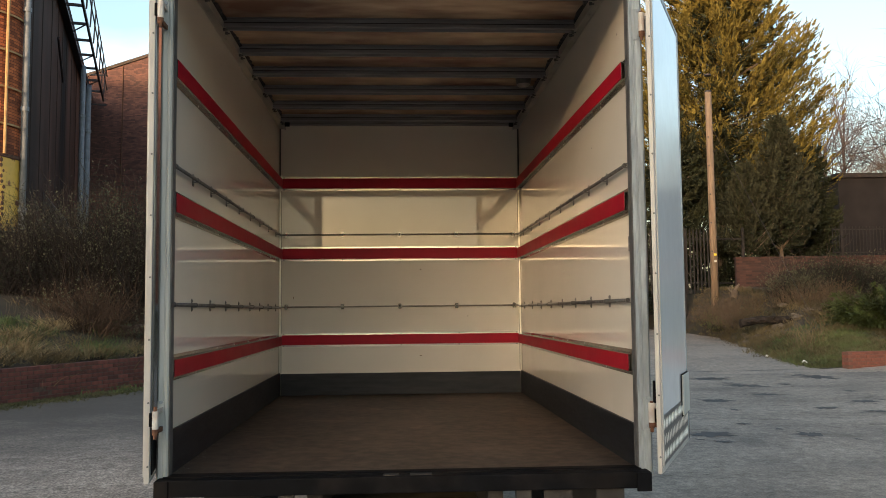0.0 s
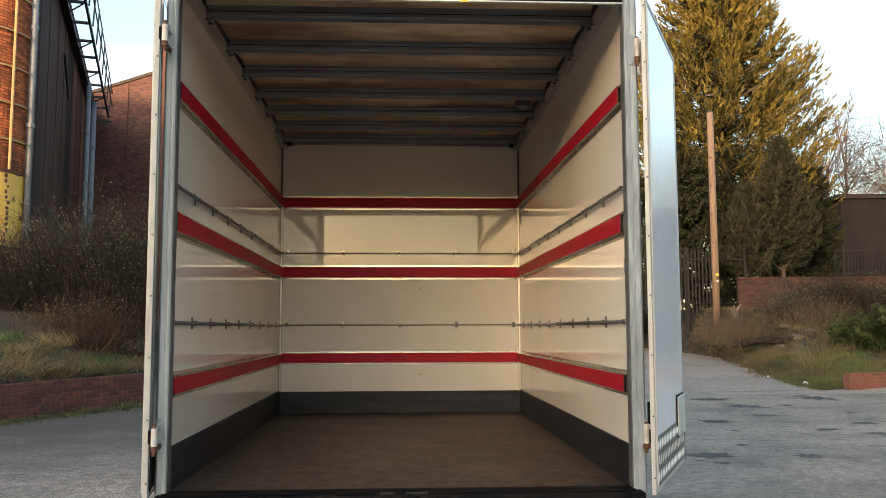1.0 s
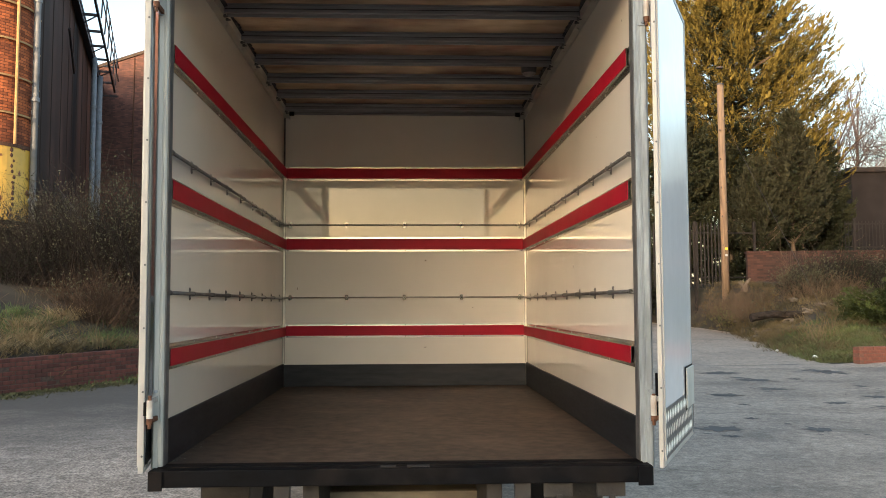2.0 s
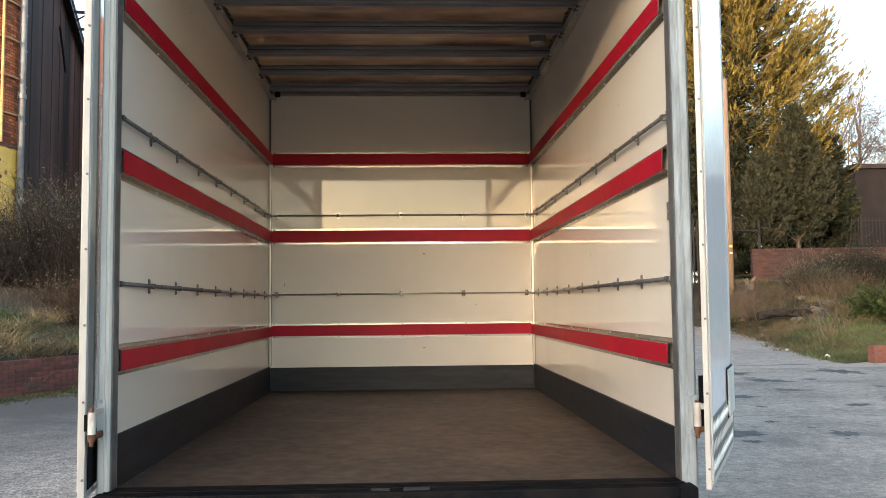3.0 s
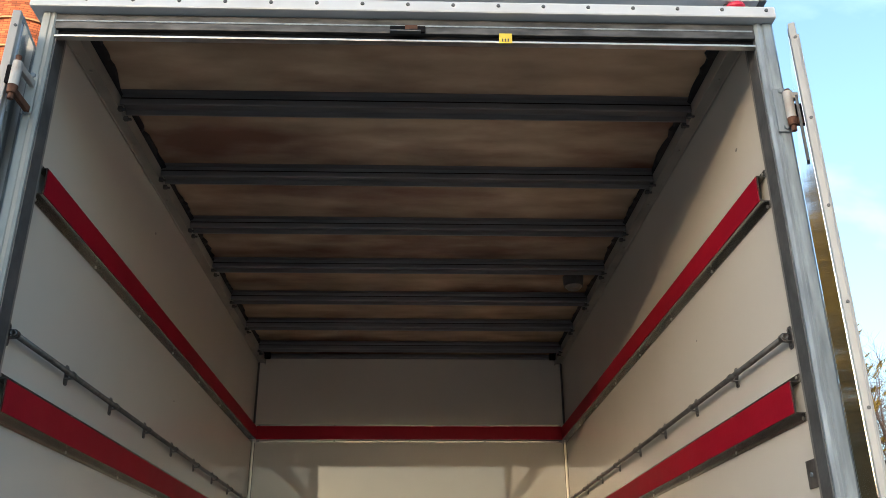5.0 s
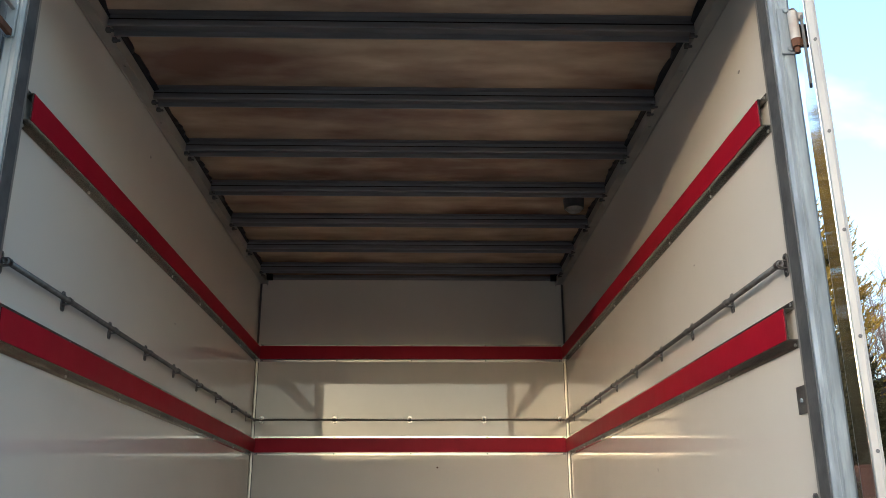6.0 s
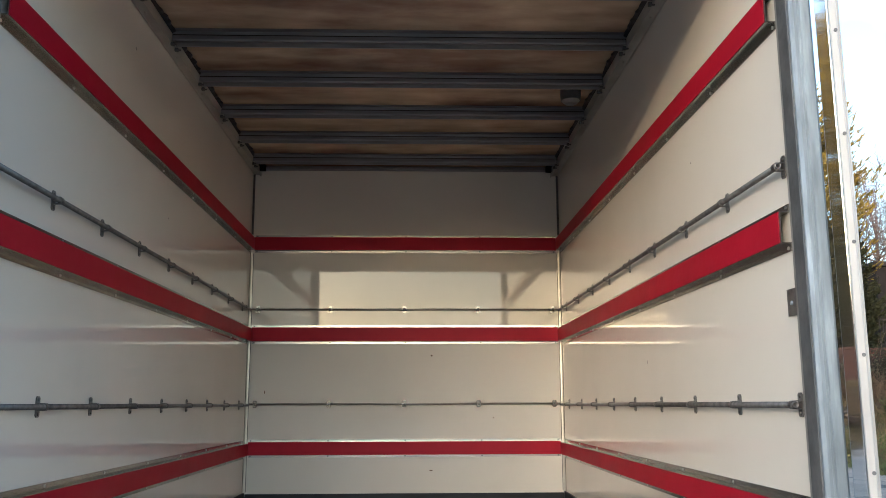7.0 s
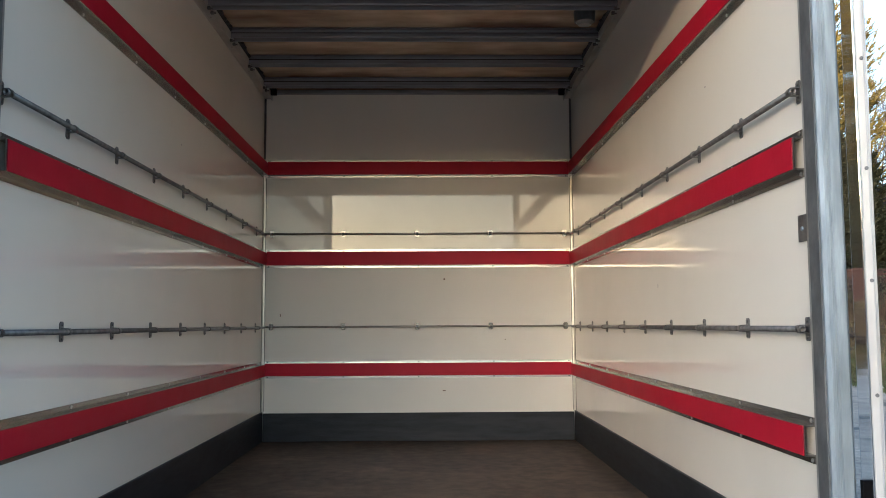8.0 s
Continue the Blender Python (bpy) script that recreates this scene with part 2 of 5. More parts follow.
darken_by_length(TARMAC, 13.5, 8.0, (0.072, 0.066, 0.058), "Y")
darken_by_length(SHEET, 3.0, 11.0, (0.036, 0.027, 0.023))
SILO_YELLOW = mat("flaking_yellow_paint", (0.66, 0.40, 0.065), 0.42, var=0.12, scale=3, bump=0.3, dark=(0.16, 0.050, 0.018), dscale=3.6, damount=1.0, band=(0.60, 0.66))
HOOP = mat("dull_yellow_hoop", (0.40, 0.25, 0.10), 0.7, var=0.15, bump=0.2, dark=(0.3, 0.12, 0.04), dscale=3, damount=0.6)
GREYPIPE = mat("weathered_grey_pipe", (0.215, 0.23, 0.25), 0.6, var=0.2, scale=8, bump=0.1, dark=(0.11, 0.11, 0.11), dscale=4, damount=0.6)
IRON = mat("dark_iron", (0.045, 0.045, 0.05), 0.6, metal=0.4, var=0.3, scale=15, bump=0.2, dark=(0.12, 0.05, 0.03), dscale=6, damount=0.6)
TIMBER = mat("pole_timber", (0.19, 0.132, 0.086), 0.85, var=0.4, scale=6, bump=0.8, bscale=20, dark=(0.11, 0.07, 0.05), dscale=3, damount=0.8, stretch=(3, 3, 0.2))
BARK = mat("bark", (0.10, 0.075, 0.055), 0.95, var=0.3, scale=10, bump=0.8, bscale=30, stretch=(2, 2, 0.4))
TWIG = mat("bare_twigs", (0.021, 0.0175, 0.015), 0.9, var=0.3, scale=2, bump=0, spec=0.2)
TWIG_PINK = mat("far_bare_branches", (0.092, 0.070, 0.062), 0.9, var=0.3, scale=0.6, bump=0)
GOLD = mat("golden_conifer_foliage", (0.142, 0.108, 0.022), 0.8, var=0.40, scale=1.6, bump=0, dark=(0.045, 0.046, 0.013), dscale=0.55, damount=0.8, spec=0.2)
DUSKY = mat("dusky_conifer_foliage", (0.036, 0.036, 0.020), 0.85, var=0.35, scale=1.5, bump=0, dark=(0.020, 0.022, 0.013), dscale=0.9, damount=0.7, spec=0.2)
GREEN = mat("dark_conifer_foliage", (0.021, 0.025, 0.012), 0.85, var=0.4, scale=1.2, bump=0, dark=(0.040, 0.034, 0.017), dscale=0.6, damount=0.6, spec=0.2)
SHRUB = mat("evergreen_shrub_leaves", (0.050, 0.064, 0.014), 0.8, var=0.5, scale=3, bump=0, dark=(0.010, 0.014, 0.005), dscale=1.5, damount=0.9, spec=0.25)
IVY = mat("ivy_leaves", (0.076, 0.080, 0.048), 0.7, var=0.6, scale=5, bump=0, dark=(0.018, 0.021, 0.012), dscale=1.3, damount=1.0, spec=0.3)
STRAW = mat("dead_grass", (0.185, 0.138, 0.072), 0.9, var=0.4, scale=1.5, bump=0, dark=(0.060, 0.045, 0.024), dscale=0.8, damount=0.9)
PALE_STRAW = mat("pale_straw", (0.27, 0.20, 0.102), 0.9, var=0.35, scale=1.8, bump=0, dark=(0.12, 0.085, 0.042), dscale=1.1, damount=0.8)
LUSH = mat("fresh_grass", (0.062, 0.098, 0.024), 0.8, var=0.4, scale=2.0, bump=0, dark=(0.095, 0.088, 0.036), dscale=1.2, damount=0.7)
DULL_STRAW = mat("dull_dead_grass", (0.125, 0.098, 0.050), 0.9, var=0.45, scale=1.2, bump=0, dark=(0.034, 0.034, 0.015), dscale=0.7, damount=1.0, spec=0.25)
GRASS = mat("green_grass", (0.100, 0.110, 0.036), 0.85, var=0.4, scale=1.5, bump=0, dark=(0.17, 0.135, 0.066), dscale=0.9, damount=0.8)
OLD_PLATE = mat("weathered_white_plate", (0.42, 0.41, 0.38), 0.6, var=0.15, bump=0.1, dark=(0.22, 0.20, 0.17), dscale=9, damount=0.6)
BAG = mat("white_plastic_bag", (0.8, 0.8, 0.78), 0.5, var=0.05, bump=0.3)
FARWALL = mat("far_dark_building", (0.0135, 0.0115, 0.0125), 0.9, var=0.3, scale=0.8, bump=0.2, spec=0.2)
PALES = mat("dark_painted_pales", (0.017, 0.015, 0.015), 0.75, var=0.3, scale=4, bump=0.1, dark=(0.035, 0.022, 0.017), dscale=2, damount=0.5, spec=0.2)


# ---- building blocks ----
def part(name, bm, material, parent=None, label="", smooth=False, m=None):
    """Links a bmesh as one mesh object under a thing or a part."""
    me = bpy.data.meshes.new(name)
    bm.to_mesh(me)
    bm.free()
    me.materials.append(material)
    if smooth:
        for p in me.polygons:
            p.use_smooth = True
    ob = new(name, me)
    if parent:
        ob.parent = parent
    if m is not None:
        ob.matrix_basis = m
    if label:
        tagged(ob, label)
    return ob


def again(ob, m, parent=None):
    """One more object on the mesh of ob, at the pose m."""
    o = new(ob.name.split(".")[0], ob.data)
    o.parent = parent or ob.parent
    o.matrix_basis = m
    return o


def add_box(bm, x0, x1, y0, y1, z0, z1, bevel=0.0):
    r = bmesh.ops.create_cube(bm, size=1.0, matrix=Matrix.LocRotScale(((x0 + x1) / 2, (y0 + y1) / 2, (z0 + z1) / 2), None, (x1 - x0, y1 - y0, z1 - z0)))
    if bevel:
        edges = list({e for v in r["verts"] for e in v.link_edges})
        bmesh.ops.bevel(bm, geom=edges, offset=bevel, segments=2, profile=0.6, affect="EDGES")
    return bm


def box(x0, x1, y0, y1, z0, z1, bevel=0.0):
    return add_box(bmesh.new(), x0, x1, y0, y1, z0, z1, bevel)


def add_tube(bm, a, b, r0, r1=None, seg=12, caps=True):
    a, b = Vector(a), Vector(b)
    d = b - a
    m = Matrix.Translation((a + b) / 2) @ d.to_track_quat("Z", "Y").to_matrix().to_4x4()
    bmesh.ops.create_cone(bm, cap_ends=caps, segments=seg, radius1=r0, radius2=r0 if r1 is None else r1, depth=d.length, matrix=m)
    return bm


def tube(a, b, r0, r1=None, seg=12, caps=True):
    return add_tube(bmesh.new(), a, b, r0, r1, seg, caps)


def extrude_profile(pts, axis, a, b, closed=False):
    """A bmesh strip along x or y from a to b with the cross-section pts (the two other axes)."""
    bm = bmesh.new()
    rows = []
    for v in (a, b):
        rows.append([bm.verts.new((v, p[0], p[1]) if axis == "x" else (p[0], v, p[1])) for p in pts])
    k = len(pts)
    for i in range(k if closed else k - 1):
        j = (i + 1) % k
        bm.faces.new((rows[0][i], rows[0][j], rows[1][j], rows[1][i]))
    if closed:
        bm.faces.new(rows[0])
        bm.faces.new(rows[1])
    bmesh.ops.recalc_face_normals(bm, faces=bm.faces)
    return bm


def solid(ob, thickness, offset=0.0):
    mod = ob.modifiers.new("thickness", "SOLIDIFY")
    mod.thickness, mod.offset = thickness, offset
    return ob


def thing(name, label, category, m=None, group="", kind=""):
    ob = new(name)
    ob.empty_display_size = 0.2
    if m is not None:
        ob.matrix_basis = m
    return tagged(ob, label, category, group, kind)


def from_arrays(name, verts, faces, material, parent=None, label="", smooth=False):
    me = bpy.data.meshes.new(name)
    me.from_pydata(verts.tolist() if hasattr(verts, "tolist") else verts, [], faces.tolist() if hasattr(faces, "tolist") else faces)
    me.materials.append(material)
    if smooth:
        me.polygons.foreach_set("use_smooth", [True] * len(me.polygons))
    ob = new(name, me)
    ob.parent = parent
    if label:
        tagged(ob, label)
    return ob


# ---- ground ----
def wall_line(y):
    """The foot of the low brick retaining wall."""
    return -4.85 - 0.643 * (16.86 - y)


def ground_z(x, y):
    """The yard rises gently ahead of the lorry; past the wall and the drive's edge the banks rise faster."""
    z = 0.03 * max(0.0, y - 4.0) if y < 34 else 0.9 + 0.02 * (y - 34)
    d = (wall_line(y) - x) * 0.84
    if d > 0.20 and y < 23:
        z += min(0.50, 4.0 * (d - 0.20)) + 0.30 * min(5.0, d)
    elif y >= 23 and x < 2:
        z += 1.3
    e = x - bank_edge(y)
    if e > 0 and y > 18:
        steep = 0.5 + 0.5 * min(1.0, max(0.0, (y - 27) / 4))
        z += min(1.0, steep * e) * min(1.75, 1.64 * (y - 18) / 13)
        z -= 0.12 * math.exp(-((x - 12.0) / 0.9) ** 2 - ((y - 26.6) / 1.1) ** 2)     # dented so the log fits its place in the camera's view
    return z


def bank_edge(y):
    """Where the drive meets the rough bank."""
    return 9.0 if y < 20.2 else 9.0 + min(2.3, (y - 20.2) * 0.225)


def build_ground():
    xs = np.unique(np.r_[-3000, -800, -250, -90, -50, np.arange(-34, 34.1, 0.5), np.arange(-13, -2.9, 0.125), np.arange(8.25, 12.0, 0.0625), 50, 90, 250, 800, 3000])
    ys = np.unique(np.r_[-3000, -800, -250, -90, -40, -20, np.arange(-8, 46.1, 0.5), np.arange(11, 31, 0.25), 60, 100, 250, 800, 3000])
    verts, mats, faces = [], [], []
    for y in ys:
        for x in xs:
            z = ground_z(x, min(y, 60.0)) if abs(x) < 100 else (0.03 * max(0, min(y, 60) - 4) if y < 34 else 1.4)
            if (wall_line(y) - x) > 0.6 or x - bank_edge(y) > 0.8:
                z += 0.10 * noise.noise((x * 0.7, y * 0.7, 0.0))
            verts.append((float(x), float(y), float(z)))
    w = len(xs)
    for j in range(len(ys) - 1):
        for i in range(w - 1):
            faces.append((j * w + i, j * w + i + 1, (j + 1) * w + i + 1, (j + 1) * w + i))
            cx, cy = (xs[i] + xs[i + 1]) / 2, (ys[j] + ys[j + 1]) / 2
            soft = (wall_line(cy) - cx > 0.0 and cy > 5) or (cx > bank_edge(cy) and cy > 18.7) or cy > 42
            mats.append(1 if soft else 2 if cy > 18 and cx > 1 else 3 if cx < -1.5 and cy > 5 else 0)
    me = bpy.data.meshes.new("ground")
    me.from_pydata(verts, [], faces)
    me.materials.append(ASPHALT)
    me.materials.append(SOIL)
    me.materials.append(DRIVE)
    me.materials.append(TARMAC)
    me.polygons.foreach_set("material_index", mats)
    me.polygons.foreach_set("use_smooth", [True] * len(faces))
    tagged(new("ground", me), "worn grey asphalt yard running into rough banks", "ground", kind="structure")


build_ground()

# ---- the lorry ----
lorry = thing("box_lorry", "white box lorry with empty body and both rear doors open", "lorry", pose(0, 4.6, -0.035, 0.52))
W, L, FL, RF = 1.12, 4.0, 0.91, 3.434     # half the inner width, inner length, floor and roof heights


def build_shell():
    for s in (-1, 1):
        x0, x1 = sorted((s * W, s * (W + 0.018)))
        part("side_wall", box(x0, x1, 0.03, L, FL - 0.02, RF), GRP, lorry, "glossy cream-white panel wall")
        part("outer_skin", box(*sorted((s * (W + 0.0185), s * (W + 0.024))), 0.0505, L + 0.03, FL - 0.06, RF + 0.03), DOOR, lorry)
        # dark kick board along the foot of the side wall
        part("kick_board", box(*sorted((s * (W - 0.014), s * (W - 0.001))), 0.04, L - 0.012, FL, 1.117, 0.003), KICK, lorry, "dark grey kick board")
        # corner angle strip beside the front wall
        pts = [(s * (W - 0.001), L - 0.020), (s * (W - 0.004), L - 0.020), (s * (W - 0.006), L - 0.006), (s * (W - 0.017), L - 0.004), (s * (W - 0.017), L - 0.001), (s * (W - 0.001), L - 0.001)]
        bm = bmesh.new()
        lo, hi = [bm.verts.new((*p, 1.108)) for p in pts], [bm.verts.new((*p, 2.81)) for p in pts]
        for i in range(6):
            bm.faces.new((lo[i], lo[(i + 1) % 6], hi[(i + 1) % 6], hi[i]))
        bm.faces.new(lo), bm.faces.new(hi)
        bmesh.ops.recalc_face_normals(bm, faces=bm.faces)
        part("corner_strip", bm, CORNER, lorry, "bright aluminium corner strip")
        part("corner_seam", box(*sorted((s * (W - 0.0005), s * (W - 0.0025))), L - 0.026, L - 0.021, 1.12, 2.79), RUBBER, lorry)
        part("corner_seam", box(*sorted((s * (W - 0.018), s * (W - 0.022))), L - 0.0025, L - 0.0005, 1.12, 2.79), RUBBER, lorry)
        part("corner_bead", box(*sorted((s * (W - 0.001), s * (W - 0.014))), L - 0.014, L - 0.001, 2.93, 3.42), RUBBER, lorry)
        # sloped cant rail under the roof's edge
        pts = [(s * (W - 0.001), 3.378), (s * (W - 0.005), 3.374), (s * (W - 0.010), 3.378), (s * (W - 0.046), 3.376), (s * (W - 0.050), 3.366), (s * (W - 0.056), 3.366), (s * (W - 0.056), RF - 0.002), (s * (W - 0.001), RF - 0.002)]
        part("cant_rail", extrude_profile(pts, "y", 0.031, L - 0.001, True), CANT, lorry, "dull cream metal cant rail")
        # dark strip painted for shade and smears between rail and lining, inner edge ragged
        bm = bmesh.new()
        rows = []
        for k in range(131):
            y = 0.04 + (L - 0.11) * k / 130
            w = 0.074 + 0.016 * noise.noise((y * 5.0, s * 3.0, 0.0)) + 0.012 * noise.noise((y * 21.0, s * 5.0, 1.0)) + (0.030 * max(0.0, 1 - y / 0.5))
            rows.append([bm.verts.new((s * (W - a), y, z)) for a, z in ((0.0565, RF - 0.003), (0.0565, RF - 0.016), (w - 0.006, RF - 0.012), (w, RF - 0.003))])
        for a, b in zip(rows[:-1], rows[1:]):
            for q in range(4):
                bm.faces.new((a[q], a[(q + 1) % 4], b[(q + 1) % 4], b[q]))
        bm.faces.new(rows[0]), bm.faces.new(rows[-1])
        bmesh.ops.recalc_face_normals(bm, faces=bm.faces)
        part("edge_mastic", bm, KICK, lorry, "dark strip for the rail's shaded, smeared edge")
        fx = None
        for k in range(8):
            mm = pose(s * (W - 0.028), 0.30 + 0.5 * k, 3.3765)
            if fx is None:
                fx = part("rail_fixing", tube((0, 0, 0.002), (0, 0, -0.006), 0.006, 0.005, 8), CANT, lorry, m=mm)
            else:
                again(fx, mm)
    part("front_wall", box(-W - 0.03, W + 0.03, L, L + 0.03, FL - 0.02, RF + 0.03), GRP, lorry, "glossy cream-white front bulkhead")
    part("kick_board", box(-W + 0.015, W - 0.015, L - 0.013, L - 0.001, FL, 1.108, 0.003), KICK, lorry, "dark grey kick board")
    part("floor_panel", box(-W, W, 0.0, L, FL - 0.03, FL), FLOOR, lorry, "worn brown plywood load floor")
    part("roof_panel", box(-W - 0.02, W + 0.02, 0.031, L, RF, RF + 0.02), PLY, lorry, "stained brown plywood roof lining")
    part("roof_skin", box(-W - 0.024, W + 0.024, 0.031, L + 0.05, RF + 0.03, RF + 0.045), DOOR, lorry)


BOWS = (0.555, 1.115, 1.640, 2.160, 2.675, 3.180, 3.680)


def build_roof_bows():
    # a hat section in two folds: an upper web against the lining, a dark seam, and a lower channel with a turned lip
    pts = [(-0.060, RF - 0.002), (-0.060, RF - 0.005), (-0.034, RF - 0.007), (-0.031, RF - 0.025), (-0.041, RF - 0.0275), (-0.043, RF - 0.048),
           (-0.041, RF - 0.055), (-0.034, RF - 0.055), (-0.031, RF - 0.036), (0.026, RF - 0.036), (0.029, RF - 0.055), (0.036, RF - 0.055), (0.041, RF - 0.0275),
           (0.031, RF - 0.025), (0.034, RF - 0.007), (0.060, RF - 0.005), (0.060, RF - 0.002)]
    first = seam = clip = None
    for y in BOWS:
        if first is None:
            first = part("roof_bow", extrude_profile(pts, "x", -W + 0.060, W - 0.060, True), BEAM, lorry, "grey pressed-steel roof bow", m=pose(0, y, 0))
            bow = first
        else:
            bow = again(first, pose(0, y, 0))
            bow["label"] = "grey pressed-steel roof bow"
        for yy in (-0.0422, 0.0422):
            if seam is None:
                seam = part("bow_seam", box(-W + 0.062, W - 0.062, -0.0012, 0.0012, RF - 0.0300, RF - 0.0268), BLACK, bow, "dark seam", m=pose(0, yy, 0))
            else:
                again(seam, pose(0, yy, 0), bow)
        # two small clips at each end, hooked over the cant rail's lip
        for s in (-1, 1):
            for dy in (-0.034, 0.034):
                if clip is None:
                    bm = box(-0.012, 0.004, -0.009, 0.009, 3.356, 3.372, 0.002)
                    add_box(bm, -0.004, 0.016, -0.005, 0.005, 3.3585, 3.364)
                    clip = part("bow_clip", bm, RUBBER, lorry, m=pose(s * (W - 0.066), y + dy, 0))
                else:
                    again(clip, pose(s * (W - 0.066), y + dy, 0))
    part("front_rail", box(-W + 0.057, W - 0.057, L - 0.06, L - 0.001, 3.408, RF - 0.003, 0.004), BEAM, lorry, "grey steel front roof rail")
    lamp = part("interior_lamp", tube((0.93, 2.36, RF - 0.003), (0.93, 2.36, RF - 0.06), 0.06, 0.055, 24), RUBBER, lorry, "round dark ceiling lamp")
    part("lens", tube((0.93, 2.36, RF - 0.0605), (0.93, 2.36, RF - 0.078), 0.05, 0.034, 24), GALV_DIRTY, lamp)
    for s in (-1, 1):
        part("corner_block", box(*sorted((s * (W - 0.058), s * (W - 0.100))), L - 0.10, L - 0.065, 3.385, RF - 0.004, 0.004), BLACK, lorry)


def hat_rail(z0, z1, length, m, bright):
    """A top-hat steel rail on a wall: flanges with fixings, and a raised face painted red. Lies along +x, wall at y=0, face towards -y."""
    f, p = (0.015, 0.026) if bright else (0.021, 0.032)
    e = 0.0035
    pts = [(-0.001, z0), (-e - 0.001, z0), (-e - 0.001, z0 + f), (-p, z0 + f), (-p, z1 - f), (-e - 0.001, z1 - f), (-e - 0.001, z1), (-0.001, z1),
           (-0.001, z1 - f - e), (-p + e, z1 - f - e), (-p + e, z0 + f + e), (-0.001, z0 + f + e)]
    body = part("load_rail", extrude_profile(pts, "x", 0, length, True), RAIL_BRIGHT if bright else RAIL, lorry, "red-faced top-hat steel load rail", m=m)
    x0 = 0.002 if bright else 0.006
    part("red_face", box(x0, length - 0.002, -p - 0.0022, -p - 0.0006, z0 + f + 0.0015, z1 - f - 0.0015), RED, body, "red painted face")
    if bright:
        # thin dark strip painted in for the shade under the web
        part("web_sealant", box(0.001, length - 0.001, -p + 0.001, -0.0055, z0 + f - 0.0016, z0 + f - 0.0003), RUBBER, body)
    fix = bmesh.new()
    add_tube(fix, (0, -0.001, 0), (0, -0.004, 0), 0.006, 0.005, 8)
    first = None
    n = max(2, round(length / 0.55))
    for k in range(n + 1):
        x = 0.014 + (length - 0.03) * k / n
        for z in (z0 + 0.009, z1 - 0.009):
            if first is None:
                first = part("fixing", fix, RUBBER if bright else PIPE_BRIGHT, body, m=pose(x, -0.004, z))
            else:
                again(first, pose(x, -0.004, z))
    return body


def lash_tube(z, length, m, steps, bright=False):
    """A thin lashing tube on saddle brackets. Lies along +x, wall at y=0."""
    off, r = (0.018, 0.0070) if bright else (0.024, 0.0090)
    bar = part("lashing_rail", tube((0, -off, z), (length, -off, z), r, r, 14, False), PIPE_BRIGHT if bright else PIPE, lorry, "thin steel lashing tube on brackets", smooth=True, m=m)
    solid(bar, 0.0025, -1)
    # a saddle: a wall plate with clipped corners, two fixings, and a band bent over the tube
    bm = bmesh.new()
    w, h = (0.015, 0.024) if bright else (0.014, 0.033)
    c = 0.006
    rim = [(-w + c, -h), (w - c, -h), (w, -h + c), (w, h - c), (w - c, h), (-w + c, h), (-w, h - c), (-w, -h + c)]
    lo, hi = [bm.verts.new((p, -0.001, q)) for p, q in rim], [bm.verts.new((p, -0.0045, q)) for p, q in rim]
    bm.faces.new(lo), bm.faces.new(hi)
    for k in range(8):
        bm.faces.new((lo[k], lo[(k + 1) % 8], hi[(k + 1) % 8], hi[k]))
    rings = []
    for k in range(9):
        a = math.pi * k / 8
        for rr in (r + 0.0004, r + 0.0034):
            rings.append([bm.verts.new((p, -off - rr * math.sin(a) if 0 < k < 8 else -0.0046, -rr * math.cos(a))) for p in (-w * 0.62, w * 0.62)])
    for k in range(8):
        a0, b0, a1, b1 = rings[2 * k], rings[2 * k + 1], rings[2 * k + 2], rings[2 * k + 3]
        bm.faces.new((b0[0], b0[1], b1[1], b1[0]))
        bm.faces.new((a0[0], b0[0], b1[0], a1[0]))
        bm.faces.new((a0[1], a1[1], b1[1], b0[1]))
    bmesh.ops.recalc_face_normals(bm, faces=bm.faces)
    for sg in (-1, 1):
        add_tube(bm, (0, -0.0045, sg * h * 0.70), (0, -0.008, sg * h * 0.70), h * 0.17, h * 0.14, 8)
    first = None
    for x in steps:
        if first is None:
            first = part("bracket", bm, RAIL if bright else PIPE, bar, "small steel saddle bracket", m=pose(x, 0, z))
        else:
            again(first, pose(x, 0, z))["label"] = "small steel saddle bracket"


def build_rails():
    right = Matrix.Translation((W, 0.118, 0)) @ Matrix(((0, 1, 0, 0), (1, 0, 0, 0), (0, 0, 1, 0), (0, 0, 0, 1)))
    left = Matrix.Translation((-W, 0.118, 0)) @ Matrix(((0, -1, 0, 0), (1, 0, 0, 0), (0, 0, 1, 0), (0, 0, 0, 1)))
    front = pose(-W + 0.03, L, 0)
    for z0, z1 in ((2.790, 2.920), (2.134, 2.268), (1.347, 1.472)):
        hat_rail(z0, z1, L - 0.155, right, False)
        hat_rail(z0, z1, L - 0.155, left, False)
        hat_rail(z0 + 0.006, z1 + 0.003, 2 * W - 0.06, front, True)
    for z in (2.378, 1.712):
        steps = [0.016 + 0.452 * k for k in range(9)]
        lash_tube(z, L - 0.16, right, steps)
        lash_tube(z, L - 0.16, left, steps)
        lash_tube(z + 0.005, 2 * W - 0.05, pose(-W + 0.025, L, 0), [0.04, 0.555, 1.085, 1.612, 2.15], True)


